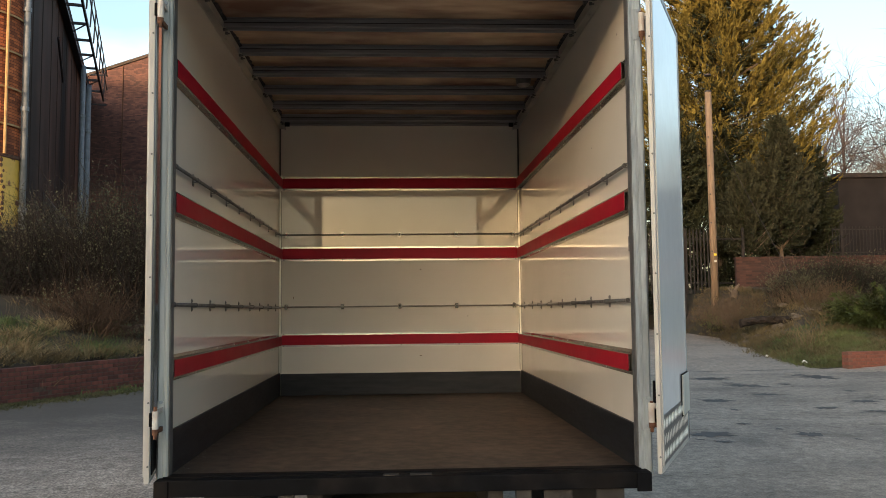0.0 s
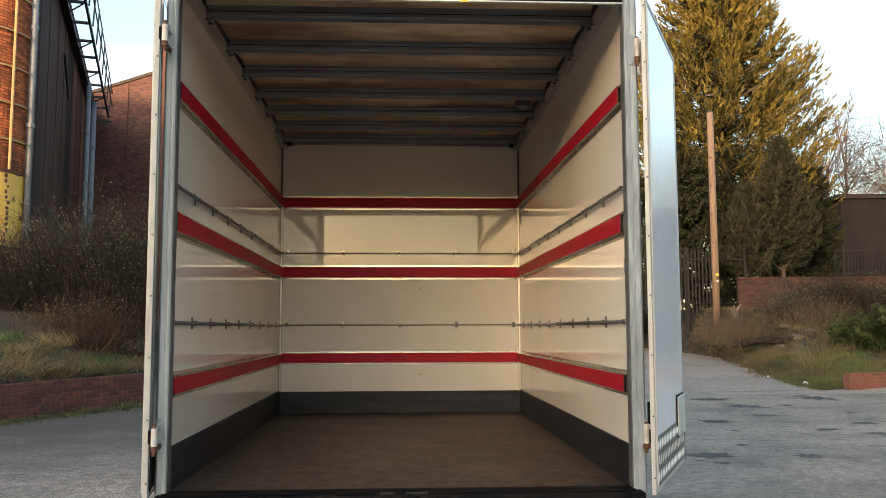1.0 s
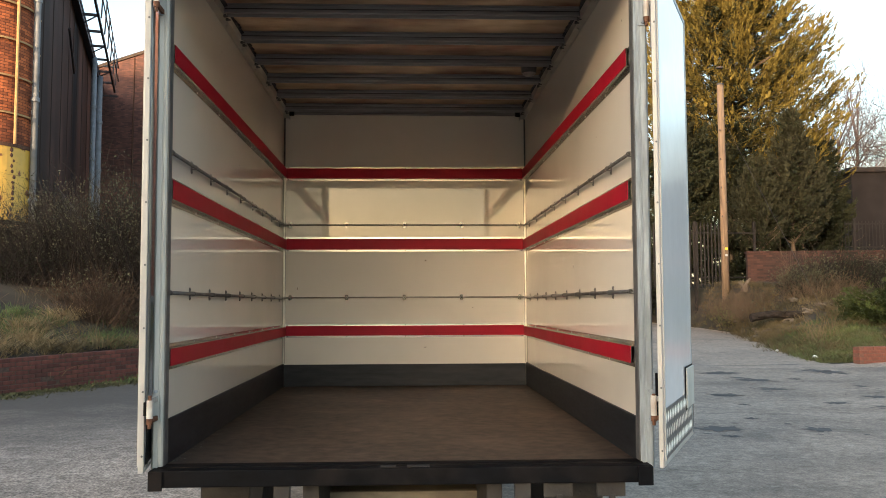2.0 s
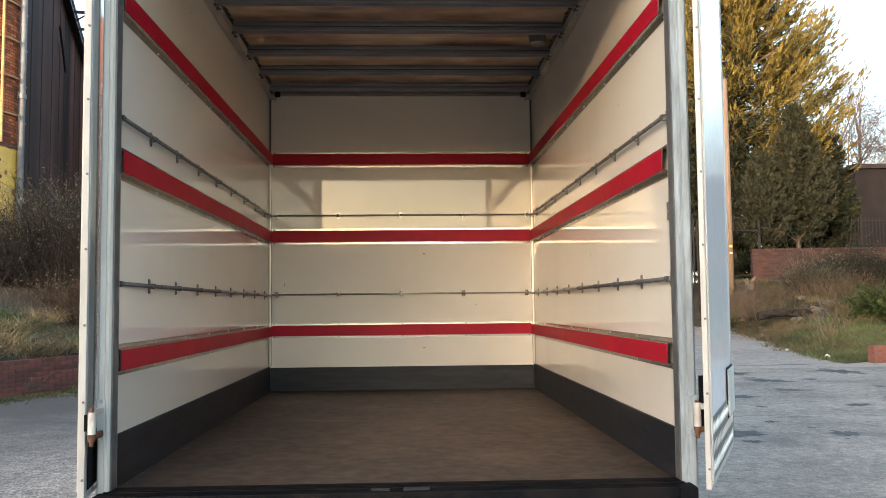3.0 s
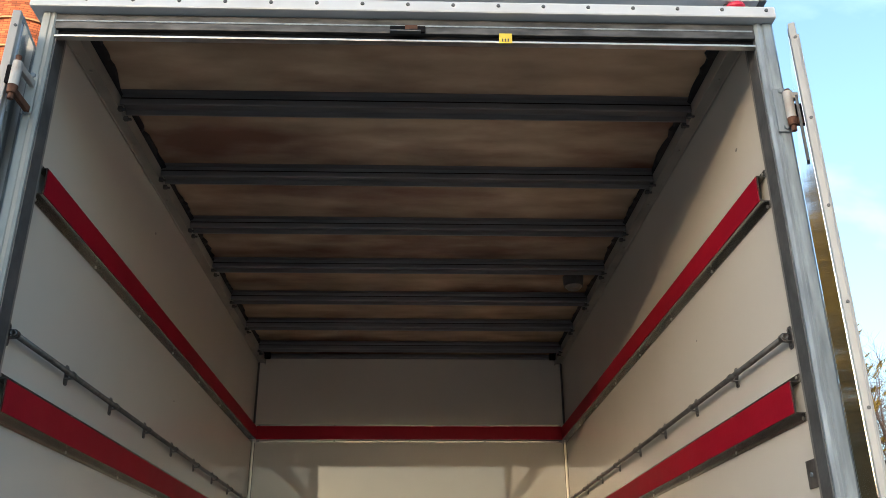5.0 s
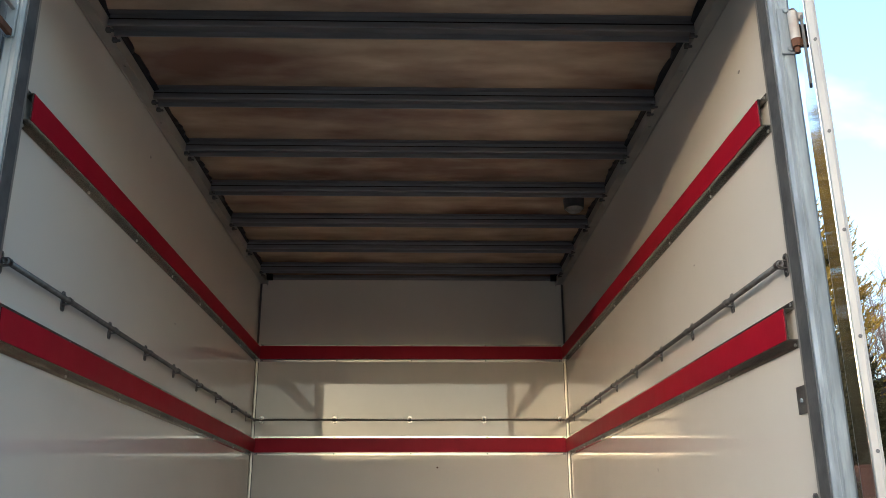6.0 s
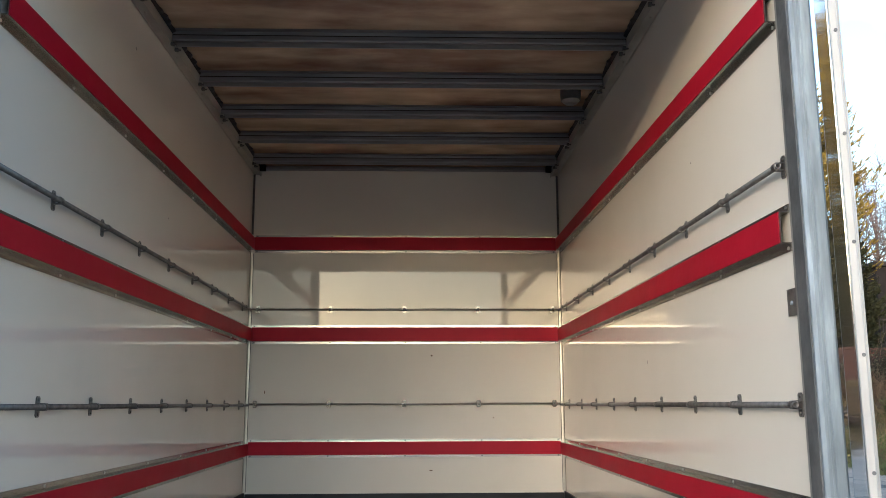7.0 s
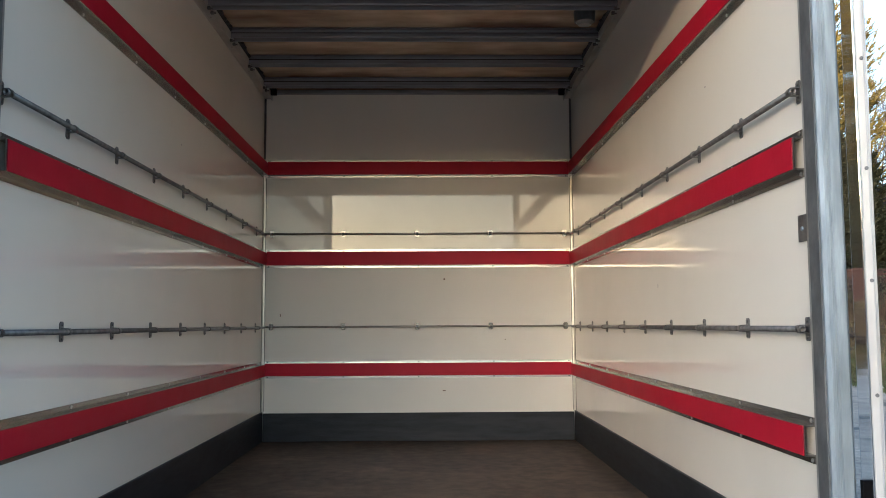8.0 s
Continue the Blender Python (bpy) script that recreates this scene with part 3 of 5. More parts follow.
def hinge(s, z):
    """A rear hinge: a plate on the post, the barrel, a rusty lower knuckle and a strap to the door."""
    near = s > 0
    plate = box(-0.024, 0.018, -0.006, 0.0, -0.075, 0.075, 0.002) if near else box(-0.012, 0.018, -0.006, 0.0, -0.062, 0.072, 0.002)
    h = part("hinge", plate, GALV if near else GALV_PALE, lorry, "white hinge with rusty lower knuckle", m=pose(s * 1.128 if near else -1.106, -0.046, z if near else z + 0.018))
    # left barrel set forward to show before the door edge in the camera's view
    bx, by = (0.012, -0.024) if near else (0.008, -0.112)
    part("barrel", tube((bx, by, -0.04), (bx, by, 0.05 if near else 0.038), 0.0140, seg=20), HINGE, h)
    part("knuckle", tube((bx, by - 0.002, -0.066), (bx, by - 0.002, -0.041), 0.0125, 0.0145, seg=20), RUST, h, "rusty knuckle")
    part("pin", tube((bx, by - 0.002, -0.084), (bx, by - 0.002, 0.058), 0.008, seg=12), RUST, h)
    if near:
        part("strap", box(0.028, 0.066, -0.012, 0.004, -0.05, 0.15 if z < 2 else 0.02, 0.002), BLACK, h)
    for dz in (-0.052, 0.034):
        lug = (0.012, 0.040, -0.034, -0.016) if near else (0.000, 0.014, by, -0.006)
        part("lug", box(*lug, dz - 0.010, dz + 0.012, 0.003), RUST if dz < 0 else HINGE, h)
    if not near:
        part("door_leaf", box(-0.020, 0.002, by - 0.002, by + 0.008, -0.03, 0.03, 0.002), BLACK, h)
    for dz in (-0.06, 0.066):
        part("bolt", tube((0 if near else 0.003, -0.006, dz), (0 if near else 0.003, -0.012, dz), 0.009, 0.008, 6), GALV, h)


def build_rear_frame():
    for s in (-1, 1):
        x = sorted
        pts = [(1.088, 0.03), (1.088, -0.036), (1.096, -0.045), (1.105, -0.045), (1.108, -0.040), (1.113, -0.040), (1.116, -0.045), (1.140, -0.045), (1.149, -0.036), (1.149, 0.03)]
        if s < 0:
            pts = [(1.074 + (a - 1.088) * 0.76, b) for a, b in pts]
        bm = bmesh.new()
        lo = [bm.verts.new((s * a, b, 0.905)) for a, b in pts]
        hi = [bm.verts.new((s * a, b, 3.365)) for a, b in pts]
        for i in range(len(pts)):
            j = (i + 1) % len(pts)
            bm.faces.new((lo[i], lo[j], hi[j], hi[i]))
        bm.faces.new(lo), bm.faces.new(hi)
        bmesh.ops.recalc_face_normals(bm, faces=bm.faces)
        part("rear_post", bm, GALV if s > 0 else GALV_PALE, lorry, "galvanised steel rear post" if s > 0 else "pale galvanised rear post")
        part("seal_strip", box(*x((s * (1.083 if s > 0 else 1.0685), s * (1.0875 if s > 0 else 1.0735))), -0.030, 0.028, 0.912, 3.31), RUBBER, lorry, "dark seal strip")
        part("wall_return", box(*x((s * (1.088 if s > 0 else 1.074), s * 1.1435)), 0.0302, 0.05, 0.905, 3.46), GALV_DIRTY, lorry)
        for z in (3.032, 1.185):
            hinge(s, z)
    part("header", box(-1.087, 1.087, -0.040, -0.012, 3.298, 3.351, 0.003), HEADER, lorry, "scuffed galvanised rear header")
    part("header_seam", box(-1.080, 1.080, -0.0425, -0.0404, 3.322, 3.327), GALV, lorry, "thin bright seam along the header")
    part("header_lip", box(-1.072, 1.084, -0.043, -0.020, 3.266, 3.2735, 0.002), RAIL_DULL, lorry, "worn bright lower lip")
    part("header_recess", box(-1.072, 1.086, -0.026, -0.013, 3.2745, 3.2975), BLACK, lorry, "dark recess under the header")
    cap = part("cap_strip", box(-1.150, 1.150, -0.075, 0.03, 3.354, 3.396, 0.006), CAP, lorry, "white riveted cap strip")
    rv = None
    for k in range(17):
        m = pose(-1.12 + 0.14 * k, -0.075, 3.380)
        if rv is None:
            rv = part("rivet", tube((0, 0, 0), (0, -0.004, 0), 0.0065, 0.005, 8), RUBBER, cap, m=m)
        else:
            again(rv, m)
    gut = part("gutter", box(-1.125, 1.125, -0.066, 0.0, 3.424, 3.450, 0.004), CAP, lorry, "white top gutter")
    part("gutter_back", box(-1.12, 1.12, -0.030, 0.0, 3.3965, 3.4235), GALV, gut, "grey channel under the gutter")
    for k in range(17):
        again(rv, pose(-1.08 + 0.135 * k, -0.0665, 3.440), gut)
    for s in (-1, 1):
        part("gutter_end", box(*sorted((s * 1.108, s * 1.130)), -0.070, 0.0, 3.420, 3.456), RUBBER, gut)
        bm = bmesh.new()
        bmesh.ops.create_uvsphere(bm, u_segments=20, v_segments=12, radius=1.0, matrix=Matrix.Translation((s * 1.035, -0.052, 3.409)) @ Matrix.Diagonal((0.031, 0.024, 0.018, 1)))
        lt = part("marker_lamp", bm, LENS, lorry, "small domed red marker lamp", smooth=True)
        part("lamp_base", box(s * 1.035 - 0.034, s * 1.035 + 0.034, -0.050, -0.0305, 3.398, 3.4225), RUBBER, lt)
    # door catch in the middle of the header, and a tag hung beside it
    catch = part("door_catch", box(-0.055, 0.055, -0.050, -0.0430, 3.297, 3.320, 0.003), BLACK, lorry, "scuffed steel door catch")
    part("catch_slot", box(-0.008, 0.03, -0.058, -0.0522, 3.301, 3.316), RUST, catch)
    part("catch_lip", box(-0.055, 0.04, -0.060, -0.0445, 3.2925, 3.297), RUBBER, catch)
    tg = part("tag", box(0.282, 0.322, -0.0475, -0.0450, 3.262, 3.298, 0.001), YELLOW, lorry, "small yellow tag")
    for k in range(3):
        part("print_bar", box(0.290 + 0.009 * k, 0.294 + 0.009 * k, -0.0485, -0.0478, 3.267, 3.278), RUBBER, tg)
    # strike plate on the right wall
    sp = part("strike_plate", box(W - 0.006, W - 0.0005, 0.105, 0.165, 1.955, 2.03, 0.001), PIPE, lorry, "dark steel strike plate")
    part("bolt", tube((W - 0.006, 0.135, 1.99), (W - 0.010, 0.135, 1.99), 0.007, 0.006, 8), GALV, sp)
    # sill beam under the floor's edge
    sill = part("rear_sill", box(-1.112, 1.118, -0.115, -0.005, 0.855, 0.930, 0.006), BLACK, lorry, "scuffed black rear sill beam")
    part("sill_groove", box(-1.09, 1.09, -0.055, -0.035, 0.9305, 0.9345), BLACK, sill)
    part("threshold", box(-1.085, 1.085, -0.034, 0.03, 0.906, 0.936, 0.004), BLACK, lorry, "dark worn threshold plate")
    part("sill_bracket", box(-0.10, -0.03, -0.10, -0.06, 0.9305, 0.934, 0.002), CHASSIS, sill)
    part("sill_bracket", box(0.02, 0.12, -0.10, -0.06, 0.9305, 0.935, 0.002), CHASSIS, sill)
    for s in (-1, 1):
        part("end_stop", box(*sorted((s * 1.050, s * (1.112 if s < 0 else 1.118))), -0.128, -0.117, 0.843, 0.928, 0.004), BLACK, sill)


def door(s, angle):
    """A rear door swung right round; its hinge edge stands at the post. Lies along +y of its own pose."""
    m = pose(s * (1.148 if s > 0 else 1.134), -0.155, 0, 0, 0, -s * angle)
    n, t = 1.075, 0.009 if s > 0 else 0.011
    d = part("rear_door", box(-t, t, 0.02, n - 0.02, 0.935, 3.26), DOOR, lorry, "tall white rear door swung fully open", m=m)
    part("outer_skin", box(*sorted((-s * (t + 0.001), -s * (t + 0.004))), 0.03, n - 0.03, 0.945, 3.25), MIRRORED, d, "shiny reflective outer skin")
    # frame: hinge edge, free edge, top, foot
    part("edge_frame", box(-t - 0.001, t + 0.001, -0.004, 0.02, 0.925, 3.27, 0.003), WHITE_TRIM, d, "off-white edge trim with screws")
    part("edge_frame", box(-t - 0.004, t + 0.004, n - 0.02, n, 0.925, 3.27, 0.003), GALV, d)
    part("edge_frame", box(-t - 0.003, t + 0.003, 0.0205, n - 0.0205, 3.245, 3.269, 0.003), GALV, d)
    part("edge_frame", box(-t - 0.003, t + 0.003, 0.0205, n - 0.0205, 0.926, 0.95, 0.003), WHITE_TRIM, d)
    if s < 0:
        # black strip added to darken the skin below the hinge, no known part
        part("hinge_seal", box(t + 0.0045, t + 0.009, 0.022, 0.20, 0.96, 1.16, 0.002), BLACK, d, "black strip added for the dark tone below the hinge")
    part("inner_trim", box(*sorted((s * t, s * (t + 0.008))), 0.021, 0.042, 0.952, 3.243, 0.002), WHITE_TRIM, d)
    sc = None
    for k in range(9):
        z = 1.0 + k * 0.277
        mm = pose(0.004, -0.004, z)
        if sc is None:
            sc = part("screw", tube((0, 0, 0), (0, -0.003, 0), 0.005, 0.0045, 8), RUBBER, d, m=mm)
        else:
            again(sc, mm)
    # chequer plate on the inner face
    cp = part("kick_plate", box(*sorted((s * (t + 0.0005), s * (t + 0.0035))), 0.052, n - 0.022, 0.953, 1.178), CHEQ, d, "chequered metal kick plate")
    tr = None
    for r in range(3):
        for c in range(17):
            mm = pose(s * (t + 0.0036), 0.085 + c * 0.0575 + (0.012 if r % 2 else -0.006), 0.992 + r * 0.072, 22 if r % 2 else -22)
            if tr is None:
                bm = bmesh.new()
                bmesh.ops.create_icosphere(bm, subdivisions=1, radius=1.0, matrix=Matrix.Diagonal((0.004, 0.012, 0.029, 1)))
                tr = part("tread", bm, TREAD, cp, m=mm)
            else:
                again(tr, mm)
    if s > 0:
        part("hold_back_strap", box(-0.004, 0.004, 0.06, 0.09, 2.84, 3.06, 0.001), RUBBER, d, m=pose(-s * (t + 0.012), 0, 0))
    # lock plate near the free edge, and the lock bar's keepers below it
    lp = part("lock_plate", box(*sorted((s * (t + 0.0060), s * (t + 0.015))), n - 0.30, n - 0.015, 1.10, 1.31, 0.003), GALV_PALE, d, "pale grey steel lock plate")
    # black rim painted in for the shadow round the lock plate
    part("plate_seal", box(*sorted((s * (t + 0.0036), s * (t + 0.0058))), n - 0.308, n - 0.008, 1.092, 1.318), BLACK, lp)
    for z in (0.99, 1.09):
        part("keeper", tube((0, n - 0.01, z), (0, n + 0.07, z), 0.008, seg=8), RUST, d, "rusty keeper")
    part("lock_bar", tube((0, n + 0.05, 0.93), (0, n + 0.05, 1.13), 0.011, seg=10), RAIL, d)


def build_chassis():
    for s in (-1, 1):
        part("chassis_rail", box(*sorted((s * 0.38, s * 0.45)), -0.02, 6.0, 0.62, 0.850), CHASSIS, lorry, "dusty steel chassis rail")
        part("sill_hanger", box(*sorted((s * 0.50, s * 0.57)), -0.10, -0.06, 0.52, 0.854, 0.003), CHASSIS, lorry)
        part("mudflap", box(*sorted((s * 0.76, s * 1.0)), 0.38, 0.40, 0.34, 0.87, 0.004), CHASSIS, lorry, "grey-brown mudflap")
        if s > 0:
            for x in (0.70, 0.94):
                part("lamp_stay", box(x - 0.014, x + 0.014, -0.09, -0.07, 0.56, 0.80, 0.003), CHASSIS, lorry)
                part("stay_plate", box(x - 0.07, x + 0.06, -0.088, -0.068, 0.790, 0.8545, 0.003), CHASSIS, lorry)
        for y in (1.15, 5.6):
            wh = part("wheel", tube((s * 0.78, y, 0.385), (s * 1.02, y, 0.385), 0.35, seg=40), TYRE, lorry, "black lorry wheel")
            part("rim", tube((s * 0.96, y, 0.385), (s * 1.025, y, 0.385), 0.20, 0.18, 24), GALV_DIRTY, wh)
    part("tank", box(-0.50, 0.40, 0.55, 0.95, 0.575, 0.69, 0.02), PALE, lorry, "pale painted under-floor tank")
    part("underfloor", box(-1.1, 1.1, 0.02, L, 0.845, 0.875), BLACK, lorry)
    part("cross_member", box(-0.49, 0.49, 0.05, 0.12, 0.60, 0.665, 0.006), CHASSIS, lorry)
    part("axle", tube((-0.78, 1.15, 0.385), (0.78, 1.15, 0.385), 0.055, seg=12), CHASSIS, lorry)
    part("axle", tube((-0.78, 5.6, 0.385), (0.78, 5.6, 0.385), 0.05, seg=12), CHASSIS, lorry)
    bar = part("rear_bar", box(-0.62, 0.86, -0.13, -0.08, 0.535, 0.605, 0.008), WHITE_TRIM, lorry, "white rear under-run bar")
    part("plate_bar", box(-0.26, 0.26, -0.134, -0.1305, 0.50, 0.532), PALE, bar)
    cab = part("cab", box(-1.02, 1.02, 4.15, 6.1, 0.55, 2.45, 0.12), DOOR, lorry, "white lorry cab")
    part("windscreen", box(-0.88, 0.88, 6.1025, 6.11, 1.55, 2.25), RUBBER, cab)


def build_wall_marks():
    """Rust spots and scuffs on the panels."""
    for x, y, z, w, h in ((0.185, L - 0.0008, 2.055, 0.007, 0.006), (-0.99, L - 0.0008, 1.80, 0.003, 0.012), (0.62, L - 0.0008, 1.62, 0.004, 0.004), (0.18, L - 0.0008, 1.26, 0.012, 0.003)):
        bm = bmesh.new()
        bmesh.ops.create_icosphere(bm, subdivisions=2, radius=1.0, matrix=Matrix.Diagonal((w, 0.0012, h, 1)))
        part("wall_mark", bm, RUST, lorry, "small dark mark", m=pose(x, y, z))
    for s, y, z, w, h in ((1, 0.31, 3.10, 0.010, 0.006), (1, 0.95, 2.62, 0.006, 0.004), (-1, 1.30, 3.21, 0.008, 0.008), (-1, 1.90, 2.60, 0.010, 0.004), (1, 1.7, 1.90, 0.004, 0.009)):
        bm = bmesh.new()
        bmesh.ops.create_icosphere(bm, subdivisions=2, radius=1.0, matrix=Matrix.Diagonal((0.0012, w, h, 1)))
        part("wall_mark", bm, GALV_DIRTY, lorry, "small dark mark", m=pose(s * (W - 0.0006), y, z))


def build_floor_debris():
    """Pale chips and grit lying along the foot of the left kick board."""
    r = np.random.default_rng(7)
    bm = bmesh.new()
    for k in range(40):
        y = 0.10 + abs(r.normal()) * 0.8
        x = -W + 0.018 + abs(r.normal()) * 0.028
        s = 0.0012 + 0.0028 * r.random() ** 3
        bmesh.ops.create_icosphere(bm, subdivisions=1, radius=1.0, matrix=Matrix.Translation((x, y, FL + 0.001)) @ Matrix.Diagonal((s * 1.6, s, s * 0.5, 1)))
    tagged(part("floor_grit", bm, RAIL_BRIGHT, lorry, "pale chips and grit on the floor"), "pale chips and grit on the floor", kind="stuff")


build_shell()
build_wall_marks()
build_floor_debris()
build_roof_bows()
build_rails()
build_rear_frame()
door(1, 24.8)
door(-1, 9.5)
build_chassis()

# ---- plants: generators ----
def rng(seed):
    return np.random.default_rng(seed)


def unit(v):
    return v / np.maximum(np.linalg.norm(v, axis=-1, keepdims=True), 1e-9)


def sprays(points, ways, length, width, leaflets, r, flat=False):
    """Feathery sprays: at each point a flat fan of narrow leaflets along its way."""
    n = len(points)
    side = unit(np.cross(ways, r.normal(size=(n, 3)) * (0.7 if flat else 1.0) + [0, 0, 0.9 if flat else 0.0]))
    face = unit(np.cross(ways, side))
    V, F = [], []
    base = 0
    for k in range(leaflets):
        u = (k + 0.3) / leaflets
        s = 1 if k % 2 else -1
        root = points + ways * (length * u * 0.75)[:, None]
        d = unit(ways * 0.9 + side * (s * ((0.5 if flat else 0.75) if k < leaflets - 1 else 0.05)) + r.normal(size=(n, 3)) * 0.18)
        ln = length * (0.62 - 0.3 * u) * r.uniform(0.7, 1.25, n)
        w = unit(np.cross(d, (face + r.normal(size=(n, 3)) * 0.25) if flat else r.normal(size=(n, 3)))) * (width * r.uniform(0.6, 1.3, n))[:, None]
        mid = root + d * (ln * 0.45)[:, None]
        V.append(np.stack([root, mid + w, root + d * ln[:, None], mid - w], 1).reshape(-1, 3))
        i = base + np.arange(n) * 4
        F.append(np.stack([i, i + 1, i + 2, i + 3], 1))
        base += 4 * n
    return np.concatenate(V), np.concatenate(F)


def conifer(name, label, x, y, z0, top, radius, material, seed, limbs, per, leaves, leaf, profile, foot=0.06, rise=0.55, inner=2600, dead=GREEN):
    """A conifer: trunk, limbs, and on each limb a flattened plume of branchlets closely set with narrow leaflets."""
    r = rng(seed)
    t = thing(name, label, "tree", pose(x, y, z0))
    h = top - z0
    part("trunk", tube((0, 0, -0.4), (0, 0, h * 0.96), radius * 0.06, 0.02, 10), BARK, t, "brown trunk")
    u = np.sort(r.uniform(foot, 1.0, limbs) ** 0.9 * 0.985)
    a = np.arange(limbs) * 2.39996 + r.normal(size=limbs) * 0.25
    reach = radius * np.interp(u, *profile) * r.uniform(0.80, 1.08, limbs)
    up = rise * (0.75 + 0.7 * u) + r.normal(size=limbs) * 0.12
    axis = np.stack([np.cos(a), np.sin(a), 0 * a], 1)
    root = np.stack([0 * u, 0 * u, u * h], 1)
    root[:, 2] -= reach * up * 0.55

    def along(k, f):
        """The point at the share f of limb k: it sags, then turns up towards its tip."""
        z = reach[k] * (up[k] * f - 0.16 * np.sin(f * np.pi) + 0.10 * f ** 3)
        return root[k] + axis[k] * (reach[k] * f)[:, None] + np.stack([0 * z, 0 * z, z], 1)

    bm = bmesh.new()
    ends = along(np.arange(limbs), np.full(limbs, 0.85))
    for i in range(0, limbs, 2):
        add_tube(bm, Vector(root[i]), Vector(ends[i]), 0.045, 0.008, 4, False)
    part("limb_frame", bm, BARK, t)
    # branchlets to both sides of each limb
    m = limbs * per
    k = np.repeat(np.arange(limbs), per)
    f = 0.22 + 0.78 * r.uniform(0, 1, m) ** 0.75
    p = along(k, f)
    ahead = unit(along(k, np.minimum(f + 0.06, 1.06)) - along(k, f - 0.06))
    side = np.stack([-axis[k][:, 1], axis[k][:, 0], 0 * f], 1) * np.where(r.random(m) < 0.5, -1, 1)[:, None]
    bl = (reach[k] * 0.30 * (1.08 - f) + leaf * 2.0) * r.uniform(0.55, 1.25, m)
    p += r.normal(size=(m, 3)) * (0.045 * reach[k])[:, None] * [0.7, 0.7, 0.6]
    bw = unit(ahead * 0.95 + side * (0.85 * (1.15 - f))[:, None] + np.array([0, 0, 0.08]) + r.normal(size=(m, 3)) * 0.20)
    nrm = unit(np.array([0, 0, 0.75]) + axis[k] * 0.55 + r.normal(size=(m, 3)) * 0.35)
    # leaflets along each branchlet, turned with the branchlet's own face
    q = m * leaves
    g = np.tile((np.arange(leaves) + 0.5) / leaves, m)
    b = np.repeat(np.arange(m), leaves)
    sgn = np.tile(np.where(np.arange(leaves) % 2, 1.0, -1.0), m)
    flank = unit(np.cross(bw, nrm))[b]
    d = unit(bw[b] * 0.85 + flank * (sgn * 0.65 * (1.1 - g))[:, None] + r.normal(size=(q, 3)) * 0.16)
    o = p[b] + bw[b] * (bl[b] * g)[:, None]
    ln = leaf * (1.15 - 0.55 * g) * r.uniform(0.7, 1.3, q)
    w = unit(np.cross(d, nrm[b] + r.normal(size=(q, 3)) * 0.3)) * (ln * 0.23)[:, None]
    mid = o + d * (ln * 0.45)[:, None]
    V = np.stack([o, mid + w, o + d * ln[:, None], mid - w], 1).reshape(-1, 3)
    from_arrays("crown", V, np.arange(4 * q).reshape(-1, 4), material, t, "feathery foliage in upswept plumes")
    # darker sprays close round the trunk, the crown's inner shade put into their colour
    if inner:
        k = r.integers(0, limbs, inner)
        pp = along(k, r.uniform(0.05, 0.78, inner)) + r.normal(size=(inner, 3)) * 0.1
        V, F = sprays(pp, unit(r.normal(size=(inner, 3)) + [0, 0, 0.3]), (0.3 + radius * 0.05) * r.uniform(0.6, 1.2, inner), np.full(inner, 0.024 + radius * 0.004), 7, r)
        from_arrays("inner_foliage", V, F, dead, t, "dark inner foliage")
    return t


def twig_mesh(starts, ways, lengths, radii, r, segs=4, bend=0.25, up=0.1):
    """Three-sided tapering twigs, each bending at random."""
    n = len(starts)
    p, d = starts.copy(), unit(ways)
    V, F = [], []
    for s in range(segs + 1):
        f = radii * (1 - 0.85 * s / segs)
        e1 = unit(np.cross(d, [0.31, 0.21, 0.93]))
        e2 = np.cross(d, e1)
        for q in range(3):
            c, sn = math.cos(q * 2.094), math.sin(q * 2.094)
            V.append(p + (e1 * c + e2 * sn) * f[:, None])
        if s < segs:
            p = p + d * (lengths / segs)[:, None]
            d = unit(d + r.normal(size=(n, 3)) * bend + np.array([0, 0, up]))
    V = np.stack(V, 1).reshape(-1, 3)
    i = np.arange(n) * (3 * (segs + 1))
    for s in range(segs):
        for q in range(3):
            a, b = 3 * s + q, 3 * s + (q + 1) % 3
            F.append(np.stack([i + a, i + b, i + b + 3, i + a + 3], 1))
    return V, np.concatenate(F)


